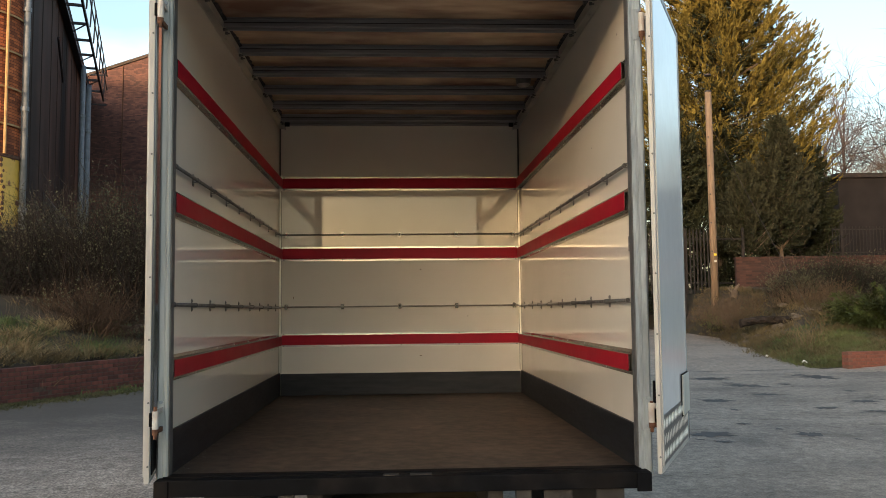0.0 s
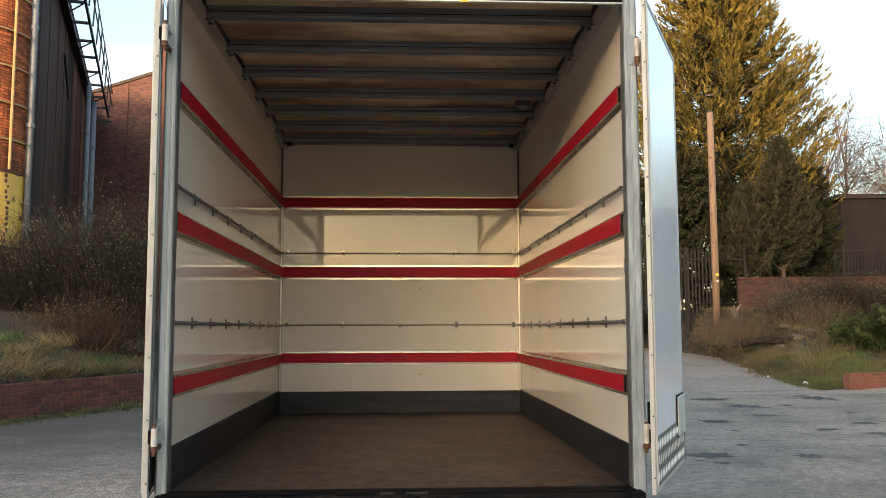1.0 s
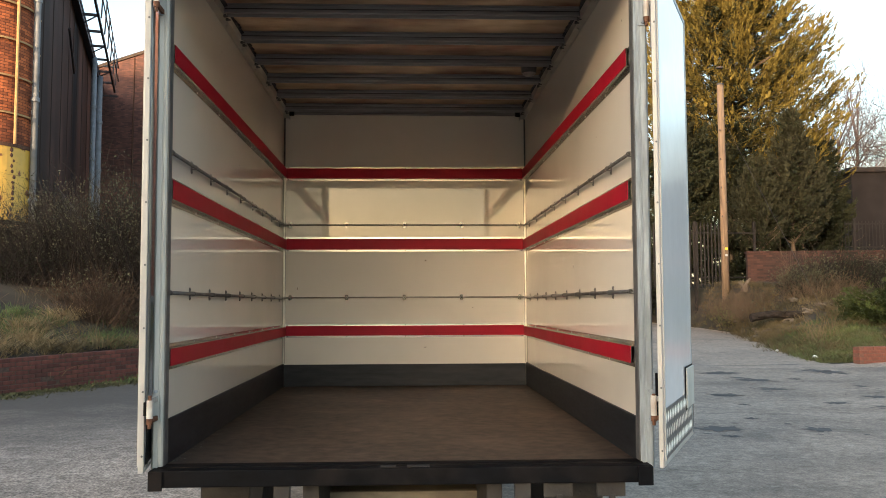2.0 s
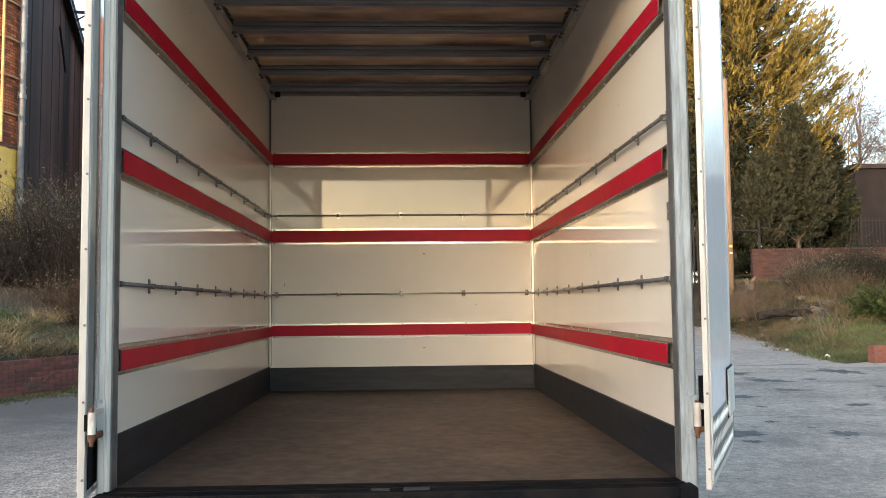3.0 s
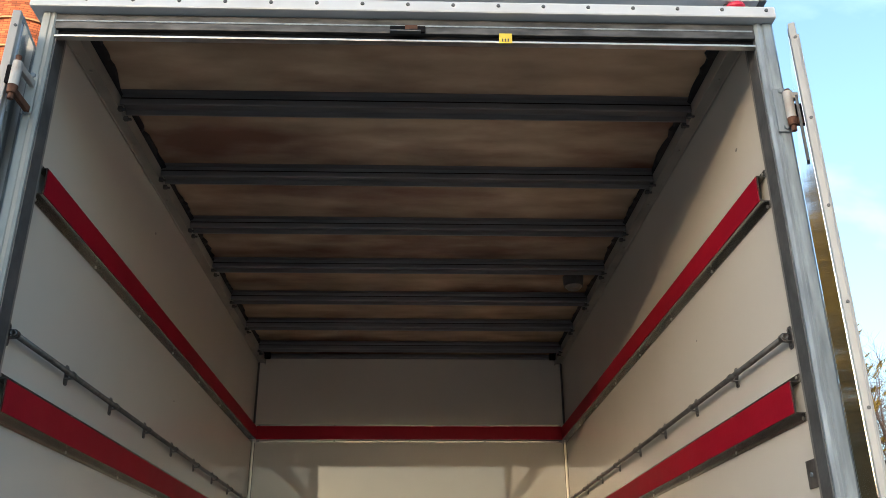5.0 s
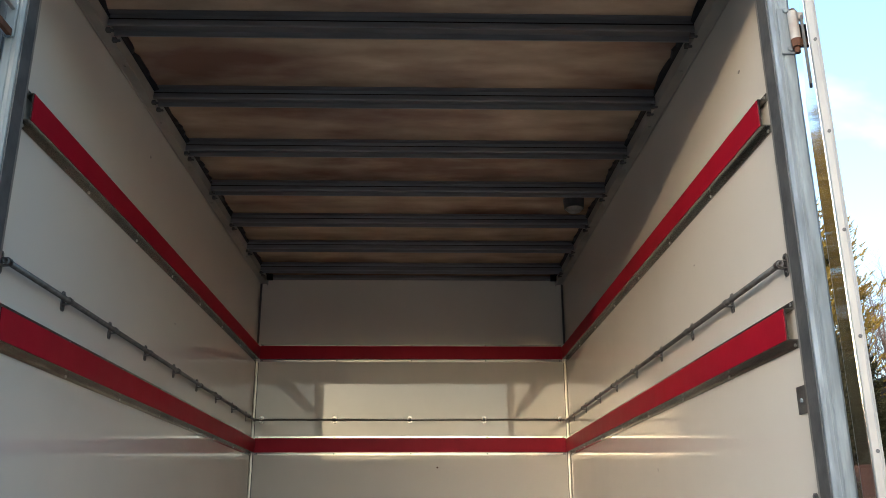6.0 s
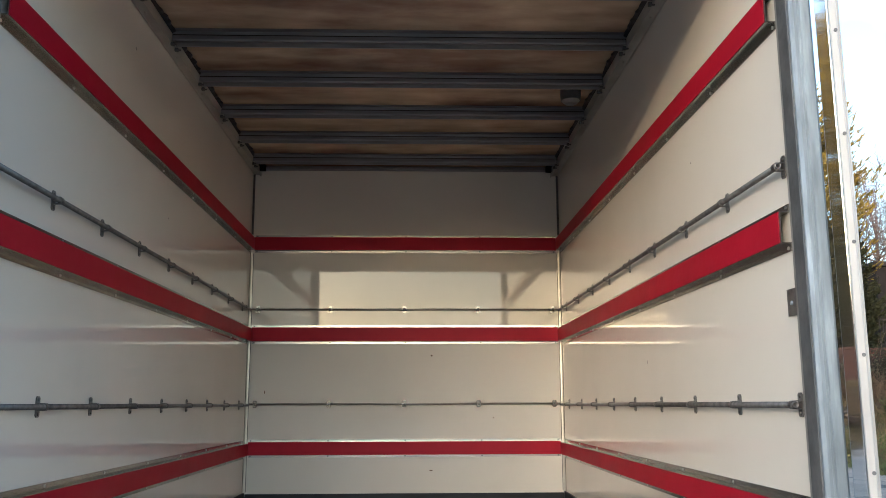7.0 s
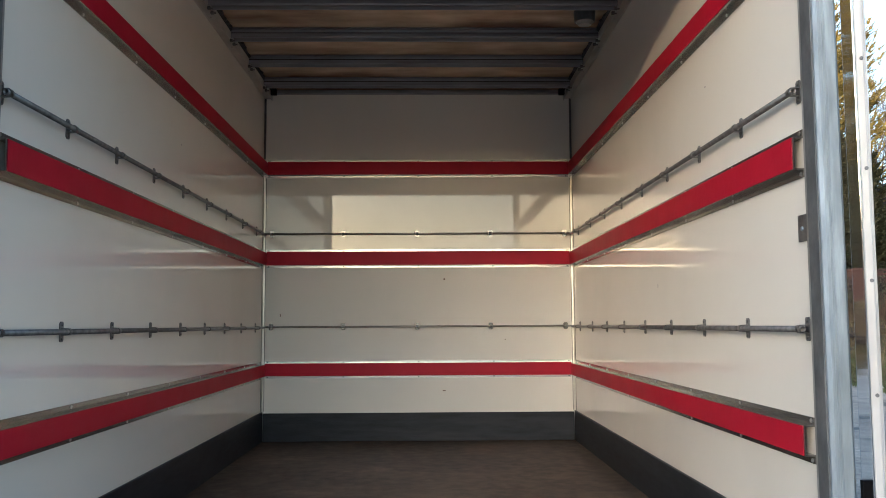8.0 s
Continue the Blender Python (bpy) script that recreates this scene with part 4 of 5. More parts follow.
def bare_tree(name, label, x, y, z0, height, spread, seed, material, group="", trunk_r=0.16, toward=(0, 0, 0), twigs=3600):
    """A leafless tree: trunk, limbs, and twigs in two more orders."""
    r = rng(seed)
    t = thing(name, label, "tree", pose(x, y, z0), group)
    part("trunk", tube((0, 0, -0.3), (0.1, 0, height * 0.62), trunk_r, trunk_r * 0.35, 8), BARK, t, "bare trunk")
    n1 = 22
    u = r.uniform(0.22, 0.62, n1)
    s1 = np.stack([0.16 * u, 0 * u, u * height], 1)
    w1 = unit(np.stack([r.normal(size=n1), r.normal(size=n1), r.uniform(0.5, 1.6, n1)], 1) + np.array(toward))
    l1 = spread * r.uniform(0.6, 1.1, n1)
    V1, F1 = twig_mesh(s1, w1, l1, np.full(n1, trunk_r * 0.28), r, 5, 0.18, 0.10)
    from_arrays("limb", V1, F1, material, t)
    n2 = 420
    k = r.integers(0, n1, n2)
    f = r.uniform(0.25, 1.0, n2)
    s2 = s1[k] + w1[k] * (l1[k] * f)[:, None] + r.normal(size=(n2, 3)) * 0.08
    w2 = unit(w1[k] + r.normal(size=(n2, 3)) * 0.7)
    l2 = spread * 0.42 * r.uniform(0.5, 1.1, n2)
    V2, F2 = twig_mesh(s2, w2, l2, np.full(n2, trunk_r * 0.085), r, 4, 0.25, 0.12)
    n3 = twigs
    k3 = r.integers(0, n2, n3)
    s3 = s2[k3] + w2[k3] * (l2[k3] * r.uniform(0.2, 1.0, n3))[:, None]
    w3 = unit(w2[k3] + r.normal(size=(n3, 3)) * 0.8)
    V3, F3 = twig_mesh(s3, w3, spread * 0.22 * r.uniform(0.4, 1.2, n3), np.full(n3, trunk_r * 0.04), r, 3, 0.25, 0.1)
    from_arrays("twig_mass", np.concatenate([V2, V3]), np.concatenate([F2, F3 + len(V2)]), material, t, "fine bare twigs")
    return t


def scrub(name, label, x, y, rx, ry, height, n, leaves, seed, tw=TWIG, lf=None, leafsize=0.05):
    """A thicket of arching stems with some leaves."""
    r = rng(seed)
    z0 = ground_z(x, y)
    t = thing(name, label, "bush", pose(x, y, z0 - 0.1))
    s = np.stack([r.normal(size=n) * rx * 0.45, r.normal(size=n) * ry * 0.45, np.zeros(n)], 1)
    w = unit(np.stack([s[:, 0] / rx * 0.8 + r.normal(size=n) * 0.3, r.normal(size=n) * 0.35, np.full(n, 1.1)], 1))
    ln = height * r.uniform(0.45, 1.1, n)
    V, F = twig_mesh(s, w, ln, np.full(n, 0.011), r, 4, 0.18, -0.04)
    m = n * 4
    k = r.integers(0, n, m)
    s2 = s[k] + w[k] * (ln[k] * r.uniform(0.25, 0.95, m))[:, None] + r.normal(size=(m, 3)) * 0.12
    V2, F2 = twig_mesh(s2, w[k] + r.normal(size=(m, 3)) * 0.8, r.uniform(0.25, 0.75, m), np.full(m, 0.005), r, 2, 0.3, 0.0)
    from_arrays("stem_tangle", np.concatenate([V, V2]), np.concatenate([F, F2 + len(V)]), tw, t, "bare brown stems")
    if leaves:
        k = r.integers(0, m, leaves * 3)
        k = k[np.argsort(-(s2[k, 2] + r.normal(size=leaves * 3) * height * 0.30))[:leaves]]
        p = s2[k] + r.normal(size=(leaves, 3)) * 0.14
        VV, FF = sprays(p, unit(r.normal(size=(leaves, 3)) + [0, 0, 0.3]), leafsize * r.uniform(0.8, 2.0, leaves), np.full(leaves, leafsize * 0.35), 3, r)
        from_arrays("foliage", VV, FF, lf or IVY, t, "small dull leaves")
    return t


def grass(name, label, pts, height, material, seed, lean=0.5, width=0.006, blades=9):
    """Tufts of grass blades at the points given."""
    r = rng(seed)
    n = len(pts)
    base = np.repeat(np.array([(a, b, ground_z(a, b) - 0.02) for a, b in pts]), blades, 0)
    m = n * blades
    base += np.stack([r.normal(size=m) * 0.10, r.normal(size=m) * 0.10, np.zeros(m)], 1)
    h = height * r.uniform(0.4, 1.25, m)
    tip = base + np.stack([r.normal(size=m) * lean * h, r.normal(size=m) * lean * h, h], 1)
    mid = base * 0.5 + tip * 0.5 + np.stack([0 * h, 0 * h, h * 0.12], 1)
    a = r.uniform(0, np.pi, m)
    w = np.stack([np.cos(a), np.sin(a), 0 * a], 1) * width
    V = np.stack([base - w, base + w, mid + w * 0.8, tip, mid - w * 0.8], 1).reshape(-1, 3)
    i = np.arange(m) * 5
    F = np.concatenate([np.stack([i, i + 1, i + 2, i + 4], 1)])
    T = np.stack([i + 4, i + 2, i + 3], 1)
    ob = from_arrays(name, V.tolist(), F.tolist() + T.tolist(), material)
    return tagged(ob, label, "grass", kind="stuff")


# ---- the left side: works building, gable, silo ----
def brick_pattern(name, c1, c2, mortar, scale):
    m = mat(name, c1, 0.9, var=0.2, scale=3, bump=0.2, dark=c2, dscale=0.35, damount=0.8)
    t = m.node_tree
    n, link = t.nodes, t.links.new
    b = n["Principled BSDF"]
    old = b.inputs["Base Color"].links[0].from_socket
    co = n.new("ShaderNodeTexCoord")
    mp = n.new("ShaderNodeMapping")
    mp.inputs["Rotation"].default_value = (radians(90), 0, 0)
    link(co.outputs["Object"], mp.inputs["Vector"])
    br = n.new("ShaderNodeTexBrick")
    br.inputs["Scale"].default_value = scale
    br.inputs["Brick Width"].default_value, br.inputs["Row Height"].default_value = 0.5, 0.16
    br.inputs["Mortar Size"].default_value = 0.012
    br.inputs["Color1"].default_value, br.inputs["Color2"].default_value = (0.58, 0.60, 0.62, 1), (1.46, 1.32, 1.22, 1)
    br.inputs["Mortar"].default_value = (*mortar, 1)
    link(mp.outputs[0], br.inputs["Vector"])
    mx = n.new("ShaderNodeMix")
    mx.data_type, mx.blend_type = "RGBA", "MULTIPLY"
    mx.inputs["Factor"].default_value = 1.0
    link(old, mx.inputs["A"])
    link(br.outputs["Color"], mx.inputs["B"])
    link(mx.outputs["Result"], b.inputs["Base Color"])
    return m


GABLE = brick_pattern("gable_brick", (0.105, 0.050, 0.040), (0.050, 0.031, 0.027), (0.8, 0.78, 0.75), 2.1)
LOWBRICK = brick_pattern("boundary_brick", (0.040, 0.0165, 0.0125), (0.017, 0.012, 0.010), (0.9, 1.1, 1.15), 2.1)


def build_works():
    a, b = Vector((-11.32, 27.0, 0)), Vector((-18.85, 54.0, 0))
    way = (b - a).normalized()
    out = Vector((-way.y, way.x, 0)) * -1          # towards the yard
    ln = (b - a).length
    ang = math.degrees(math.atan2(way.y, way.x))
    H = 15.2
    t = thing("works_building", "tall dark rusty sheet-clad works building", "building", pose(a.x, a.y, 0, 0, 0, ang))
    part("wall", box(0, ln, 0.05, 14, -0.5, H), SHEET, t, "dark rusty cladding")
    rib = None
    for k in range(int(ln / 2.3)):
        if rib is None:
            bm = extrude_profile([(-0.05, 0), (-0.03, -0.022), (0.03, -0.022), (0.05, 0)], "y", 0, H - 0.1)
            bm.transform(Matrix(((1, 0, 0, 0), (0, 0, 1, 0), (0, 1, 0, 0), (0, 0, 0, 1))))
            rib = part("cladding_rib", bm, SHEET, t, m=pose(0.3, 0.048, 0))
        else:
            again(rib, pose(0.3 + 2.3 * k + 0.5 * math.sin(5.0 * k), 0.048, 0))
    # a loose strut and a dark lean-to against the foot of the wall
    part("wall_strut", tube((8.3, -0.12, 12.9), (11.3, -0.05, 11.9), 0.05, seg=8), IRON, t, "dark loose strut")
    part("lean_to", extrude_profile([(0.04, -0.5), (-2.2, -0.5), (-2.2, 3.2), (0.04, 6.4)], "x", 6.0, 15.5, True), IRON, t, "dark sloping lean-to")
    part("roof", extrude_profile([(-0.18, H + 0.02), (-0.18, H + 0.25), (7, H + 2.4), (14.2, H + 0.25), (14.2, H + 0.02)], "x", -0.3, ln, True), SHEET, t)
    part("eaves_board", box(-0.2, ln, -0.15, 0.04, H - 0.40, H + 0.015), IRON, t, "dark eaves")
    # walkway hung along the eaves: two beams, wide-spaced rungs with braces, posts and two hand rails
    for off in (-0.20, -0.90):
        part("walkway_beam", box(-0.5, ln - 1.8, off - 0.045, off + 0.045, H - 0.47, H - 0.30), IRON, t)
    for k in range(11):
        x = 0.2 + k * 2.4
        part("walkway_rung", box(x - 0.05, x + 0.05, -0.86, -0.25, H - 0.44, H - 0.33), IRON, t)
        if k % 2:
            part("walkway_brace", tube((x, -0.86, H - 0.4), (x + 1.1, -0.25, H - 0.4), 0.035, seg=6), IRON, t)
        part("rail_post", tube((x, -1.02, H - 0.5), (x, -1.10, H + 1.1), 0.035, seg=6), IRON, t)
    for z in (H + 0.3, H + 1.1):
        part("hand_rail", tube((-0.5, -1.08, z), (ln - 1.6, -1.08, z), 0.03, seg=6), IRON, t)
    for z in (H - 0.72, H + 1.06):
        part("end_bar", box(ln - 1.9, ln - 1.8, -1.1, -0.2, z, z + 0.08), IRON, t)
    for x, r in ((ln - 9.0, 0.13), (ln - 5.2, 0.17)):
        dp = part("drain_pipe", tube((x, -0.28, -0.3), (x, -0.28, H - 0.4), r, seg=14), GREYPIPE, t, "grey drain pipe", smooth=True)
        for z in (4.0, 6.7, 9.4, 12.1):
            part("pipe_collar", tube((x, -0.28, z), (x, -0.28, z + 0.16), r * 1.2, seg=14), GREYPIPE, dp)

    g = thing("gable_building", "sooty red-brick works gable with sloping parapet", "building", pose(-18.75, 54.2, 0))
    bm = bmesh.new()
    prof = [(-0.9, -0.5), (23.5, -0.5), (23.5, 16.9), (12.0, 20.9), (-0.9, 16.5)]
    fr, bk = [bm.verts.new((p, 0, q)) for p, q in prof], [bm.verts.new((p, 12, q)) for p, q in prof]
    bm.faces.new(fr), bm.faces.new(bk)
    for i in range(5):
        bm.faces.new((fr[i], fr[(i + 1) % 5], bk[(i + 1) % 5], bk[i]))
    bmesh.ops.recalc_face_normals(bm, faces=bm.faces)
    part("wall", bm, GABLE, g, "sooty red brickwork")
    cop = bmesh.new()
    v = [cop.verts.new(p) for p in ((-0.9, -0.08, 16.53), (12.0, -0.08, 20.93), (12.0, 0.4, 20.93), (-0.9, 0.4, 16.53))]
    cop.faces.new(v)
    solid(part("coping", cop, MORTAR, g), 0.18, 1.0)
    part("cable", tube((1.85, -0.04, 0), (1.85, -0.04, 17.4), 0.035, seg=6), RUST, g)


def drum_brick(name, base, dark, radius):
    """Weathered brick laid round a drum: courses by height, stretchers by the way round."""
    m = mat(name, base, 0.88, var=0.22, scale=2.5, bump=0.25, dark=dark, dscale=0.9, damount=0.75)
    t = m.node_tree
    n, link = t.nodes, t.links.new
    b = n["Principled BSDF"]
    old = b.inputs["Base Color"].links[0].from_socket
    co, sp, at, mu, cb, br, mx = (n.new(k) for k in ("ShaderNodeTexCoord", "ShaderNodeSeparateXYZ", "ShaderNodeMath", "ShaderNodeMath", "ShaderNodeCombineXYZ", "ShaderNodeTexBrick", "ShaderNodeMix"))
    link(co.outputs["Object"], sp.inputs[0])
    at.operation, mu.operation = "ARCTAN2", "MULTIPLY"
    link(sp.outputs["Y"], at.inputs[0])
    link(sp.outputs["X"], at.inputs[1])
    mu.inputs[1].default_value = radius
    link(at.outputs[0], mu.inputs[0])
    link(mu.outputs[0], cb.inputs["X"])
    link(sp.outputs["Z"], cb.inputs["Y"])
    for k, v in (("Scale", 1.0), ("Brick Width", 0.24), ("Row Height", 0.082), ("Mortar Size", 0.008), ("Mortar Smooth", 0.3)):
        br.inputs[k].default_value = v
    br.inputs["Color1"].default_value, br.inputs["Color2"].default_value, br.inputs["Mortar"].default_value = (0.55, 0.5, 0.5, 1), (1.45, 1.35, 1.25, 1), (0.30, 0.28, 0.27, 1)
    link(cb.outputs[0], br.inputs["Vector"])
    mx.data_type, mx.blend_type = "RGBA", "MULTIPLY"
    mx.inputs["Factor"].default_value = 1.0
    link(old, mx.inputs["A"])
    link(br.outputs["Color"], mx.inputs["B"])
    link(mx.outputs["Result"], b.inputs["Base Color"])
    bp = n.new("ShaderNodeBump")
    bp.inputs["Strength"].default_value, bp.inputs["Distance"].default_value, bp.invert = 0.7, 0.02, True
    link(br.outputs["Fac"], bp.inputs["Height"])
    link(bp.outputs[0], b.inputs["Normal"])
    return m


def ring(r, z, h, a0, a1, n=24, t=0.03):
    """A flat hoop bent from the angle a0 to a1."""
    bm = bmesh.new()
    rows = []
    for k in range(n + 1):
        a = math.radians(a0 + (a1 - a0) * k / n)
        rows.append([bm.verts.new((q * math.cos(a), q * math.sin(a), zz)) for q, zz in ((r, z), (r + t, z), (r + t, z + h), (r, z + h))])
    for p, q in zip(rows[:-1], rows[1:]):
        for k in range(4):
            bm.faces.new((p[k], p[(k + 1) % 4], q[(k + 1) % 4], q[k]))
    bm.faces.new(rows[0]), bm.faces.new(rows[-1])
    bmesh.ops.recalc_face_normals(bm, faces=bm.faces)
    return bm


def build_silo():
    cx, cy, rad = -11.80, 24.6, 1.42
    t = thing("silo", "orange brick drum on a flaking yellow steel base", "silo", pose(cx, cy, 0))
    part("drum", tube((0, 0, 6.1), (0, 0, 19), rad, seg=72), drum_brick("drum_brick", (0.36, 0.108, 0.036), (0.15, 0.050, 0.026), rad), t, "weathered orange brick")
    base = part("base_drum", tube((0, 0, 4.05), (0, 0, 6.02), rad + 0.05, seg=64), SILO_YELLOW, t, "flaking yellow paint with rust")
    part("base_lip", ring(rad + 0.02, 6.02, 0.09, 0, 360, 64, 0.06), RUST, base, "rust-eaten top rim")
    part("bottom_rim", ring(rad - 0.02, 3.95, 0.10, 0, 360, 64, 0.09), BLACK, base)
    # rust streaks and bolt heads down one seam of the base, in line with the ladder
    r = np.random.default_rng(19)
    for k in range(13):
        a = math.radians(-27 + r.normal() * 1.6)
        z = 4.2 + 0.145 * k
        bm = bmesh.new()
        bmesh.ops.create_icosphere(bm, subdivisions=1, radius=1.0, matrix=Matrix.Diagonal((0.035 + 0.03 * r.random(), 0.02, 0.04 + 0.04 * r.random(), 1)))
        part("rust_patch", bm, RUST, base, m=pose((rad + 0.05) * math.cos(a), (rad + 0.05) * math.sin(a), z, 0, 0, math.degrees(a) + 90))
    for k in range(4):
        a = math.radians(45 + 90 * k)
        part("leg", tube((1.2 * math.cos(a), 1.2 * math.sin(a), -0.2), (1.2 * math.cos(a), 1.2 * math.sin(a), 4.06), 0.14, seg=10), IRON, t)
    # a ladder rail with open cage hoops, each with a small bracket at its end
    for k in range(13):
        z = 6.9 + 1.0 * k
        hoop = part("hoop", ring(rad + 0.04, z, 0.05, -118, 12, 26), HOOP, t, "thin dull hoop")
        for a in (-118, 12):
            q = math.radians(a)
            part("hoop_bracket", box(-0.05, 0.06, -0.04, 0.04, -0.02, 0.03, 0.004), HOOP, hoop, m=pose((rad + 0.08) * math.cos(q), (rad + 0.08) * math.sin(q), z - 0.11, 0, 0, a))
    a = math.radians(-27)
    part("ladder_rail", tube((1.52 * math.cos(a), 1.52 * math.sin(a), 6.1), (1.52 * math.cos(a), 1.52 * math.sin(a), 19), 0.042, seg=8), HOOP, t, "dull upright rail")
    part("vent_pipe", tube((1.56, 0.0, 3.0), (1.56, 0.0, 19), 0.09, seg=14), GREYPIPE, t, "grey vent pipe", smooth=True)
    for z in (4.6, 7.4, 10.2, 13.0):
        part("pipe_collar", tube((1.56, 0, z), (1.56, 0, z + 0.12), 0.115, seg=14), GREYPIPE, t)
    part("plinth_wall", box(-2.6, 0.75, 1.5, 1.75, -0.3, 3.6), LOWBRICK, t, "low red-brick wall behind the legs")


build_works()
build_silo()


# ---- low brick walls ----
def brick_wall(name, label, p, q, height, courses, seed, thick=0.21, limit=300, material=BRICK, drop=0.1, joint=MORTAR):
    """A wall of single bricks over a mortar core; the course follows the ground's fall from p to q."""
    r = rng(seed)
    P, Q = Vector(p), Vector(q)
    d = Q - P
    ln = Vector((d.x, d.y, 0)).length
    pitch = math.degrees(math.atan2(d.z, ln))
    t = thing(name, label, "wall", Matrix.Translation(P) @ pose(0, 0, 0, 0, 0, math.degrees(math.atan2(d.y, d.x))) @ pose(0, 0, 0, 0, -pitch, 0), kind="structure")
    part("core", box(0.01, ln - 0.01, -thick + 0.007, -0.007, -drop, height - 0.007), joint, t)
    ch = height / courses
    bm = box(-0.1065, 0.1065, -thick / 2, thick / 2, -ch / 2 + 0.005, ch / 2 - 0.005, 0.006)
    first, made = None, 0
    for c in range(courses):
        x = 0.0 if c % 2 else -0.112
        while x < ln - 0.12:
            m = pose(x + 0.112, -thick / 2 + r.normal() * 0.003, (c + 0.5) * ch, r.normal() * 0.6, r.normal() * 0.5, r.normal() * 0.6)
            if x > -0.05 and made < limit:
                made += 1
                if first is None:
                    first = part("brick", bm, material, t, m=m)
                else:
                    again(first, m)
            x += 0.225
    return t


yA, yB = 12.6, 19.2
brick_wall("retaining_wall", "low weathered red-brick retaining wall with grass above", (wall_line(yB), yB, ground_z(wall_line(yB) + 0.3, yB)),
           (wall_line(yA), yA, ground_z(wall_line(yA) + 0.3, yA)), 0.56, 8, 3, drop=0.2)
brick_wall("kerb_wall", "low red-brick planter kerb at the drive's mouth", (9.42, 18.72, ground_z(9.3, 18.72)), (14.4, 19.6, ground_z(9.3, 18.9)), 0.36, 5, 5, material=BRICK_ORANGE, joint=ORANGE_MORTAR)


# ---- the right side: pole, trees, fence, walls ----
def build_pole():
    x, y = 12.02, 33.0
    z0 = ground_z(x, y)
    t = thing("utility_pole", "weathered brown timber utility pole", "pole", pose(x, y, z0))
    part("shaft", tube((0, 0, -0.4), (0, 0, 10.25 - z0), 0.145, 0.120, 16), TIMBER, t, "weathered timber shaft", smooth=True)
    for k in range(10):
        s = 1 if k % 2 else -1
        part("step_iron", tube((s * 0.09, -0.10, 1.9 + 0.55 * k), (s * 0.13, -0.20, 1.92 + 0.55 * k), 0.022, seg=6), IRON, t)
    for z in (8.1, 8.75):
        part("pole_band", tube((0, 0, z), (0, 0, z + 0.06), 0.132, seg=16), IRON, t)
    part("notice", box(-0.05, 0.05, -0.175, -0.165, 1.5, 1.58), OLD_PLATE, t)
    part("notice", box(-0.05, 0.05, -0.175, -0.165, 1.75, 1.83), YELLOW, t)
    g = thing("guy_wire", "thin steel guy wire from pole to bank", "wire")
    part("strand", tube((12.05, 32.9, 8.9), (11.25, 23.45, 1.30), 0.0045, seg=6), IRON, g)


build_pole()
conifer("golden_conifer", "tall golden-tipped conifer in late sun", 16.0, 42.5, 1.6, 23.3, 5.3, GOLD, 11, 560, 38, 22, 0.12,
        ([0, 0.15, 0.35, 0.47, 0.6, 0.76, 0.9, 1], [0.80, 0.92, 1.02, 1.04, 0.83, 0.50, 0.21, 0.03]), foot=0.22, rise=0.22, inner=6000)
# dark conifers added in front carry the golden tree's lower shade in their colour
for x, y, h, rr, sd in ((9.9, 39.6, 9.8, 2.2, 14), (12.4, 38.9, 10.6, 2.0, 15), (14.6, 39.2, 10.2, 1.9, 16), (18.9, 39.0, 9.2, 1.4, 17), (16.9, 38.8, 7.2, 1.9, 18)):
    conifer("hedge_conifer", "dark conifer added for the golden tree's shaded lower part", x, y, 1.2, h, rr, GREEN, sd, 104, 20, 13, 0.15, ([0, 0.3, 0.7, 1], [0.9, 1.0, 0.75, 0.2]), rise=0.25, inner=2600)
conifer("dusky_conifer", "dusky grey-green conifer behind the wall", 16.3, 36.6, 2.4, 10.1, 1.75, DUSKY, 12, 190, 25, 13, 0.105,
        ([0, 0.22, 0.34, 0.6, 0.85, 1], [0.2, 0.62, 0.98, 0.74, 0.28, 0.06]), foot=0.30, rise=0.75, inner=1500)
conifer("dusky_conifer", "lower grey-green conifer beside a taller one", 14.6, 36.0, 2.4, 7.9, 1.3, DUSKY, 13, 150, 24, 14, 0.095,
        ([0, 0.25, 0.4, 0.65, 0.85, 1], [0.2, 0.62, 1.0, 0.80, 0.36, 0.08]), foot=0.34, rise=0.75, inner=1200)
for i, (x, y, h, sp) in enumerate(((29.2, 58, 18, 5.0), (31.6, 60, 19.5, 5.5), (33.8, 57, 19, 5.5), (37.0, 60, 19, 6.0), (27.0, 62, 17, 4.8))):
    bare_tree("bare_tree", "leafless tree against the evening sky", x, y, 2.0, h, sp, 30 + i, TWIG_PINK, "bare trees beyond the wall", trunk_r=0.25, twigs=1500)
bare_tree("roadside_tree", "leafless tree with fine overhanging branches", 18.9, 25.0, 1.8, 11.5, 4.6, 44, TWIG, toward=(-1.3, 0, 0.0), twigs=2200)


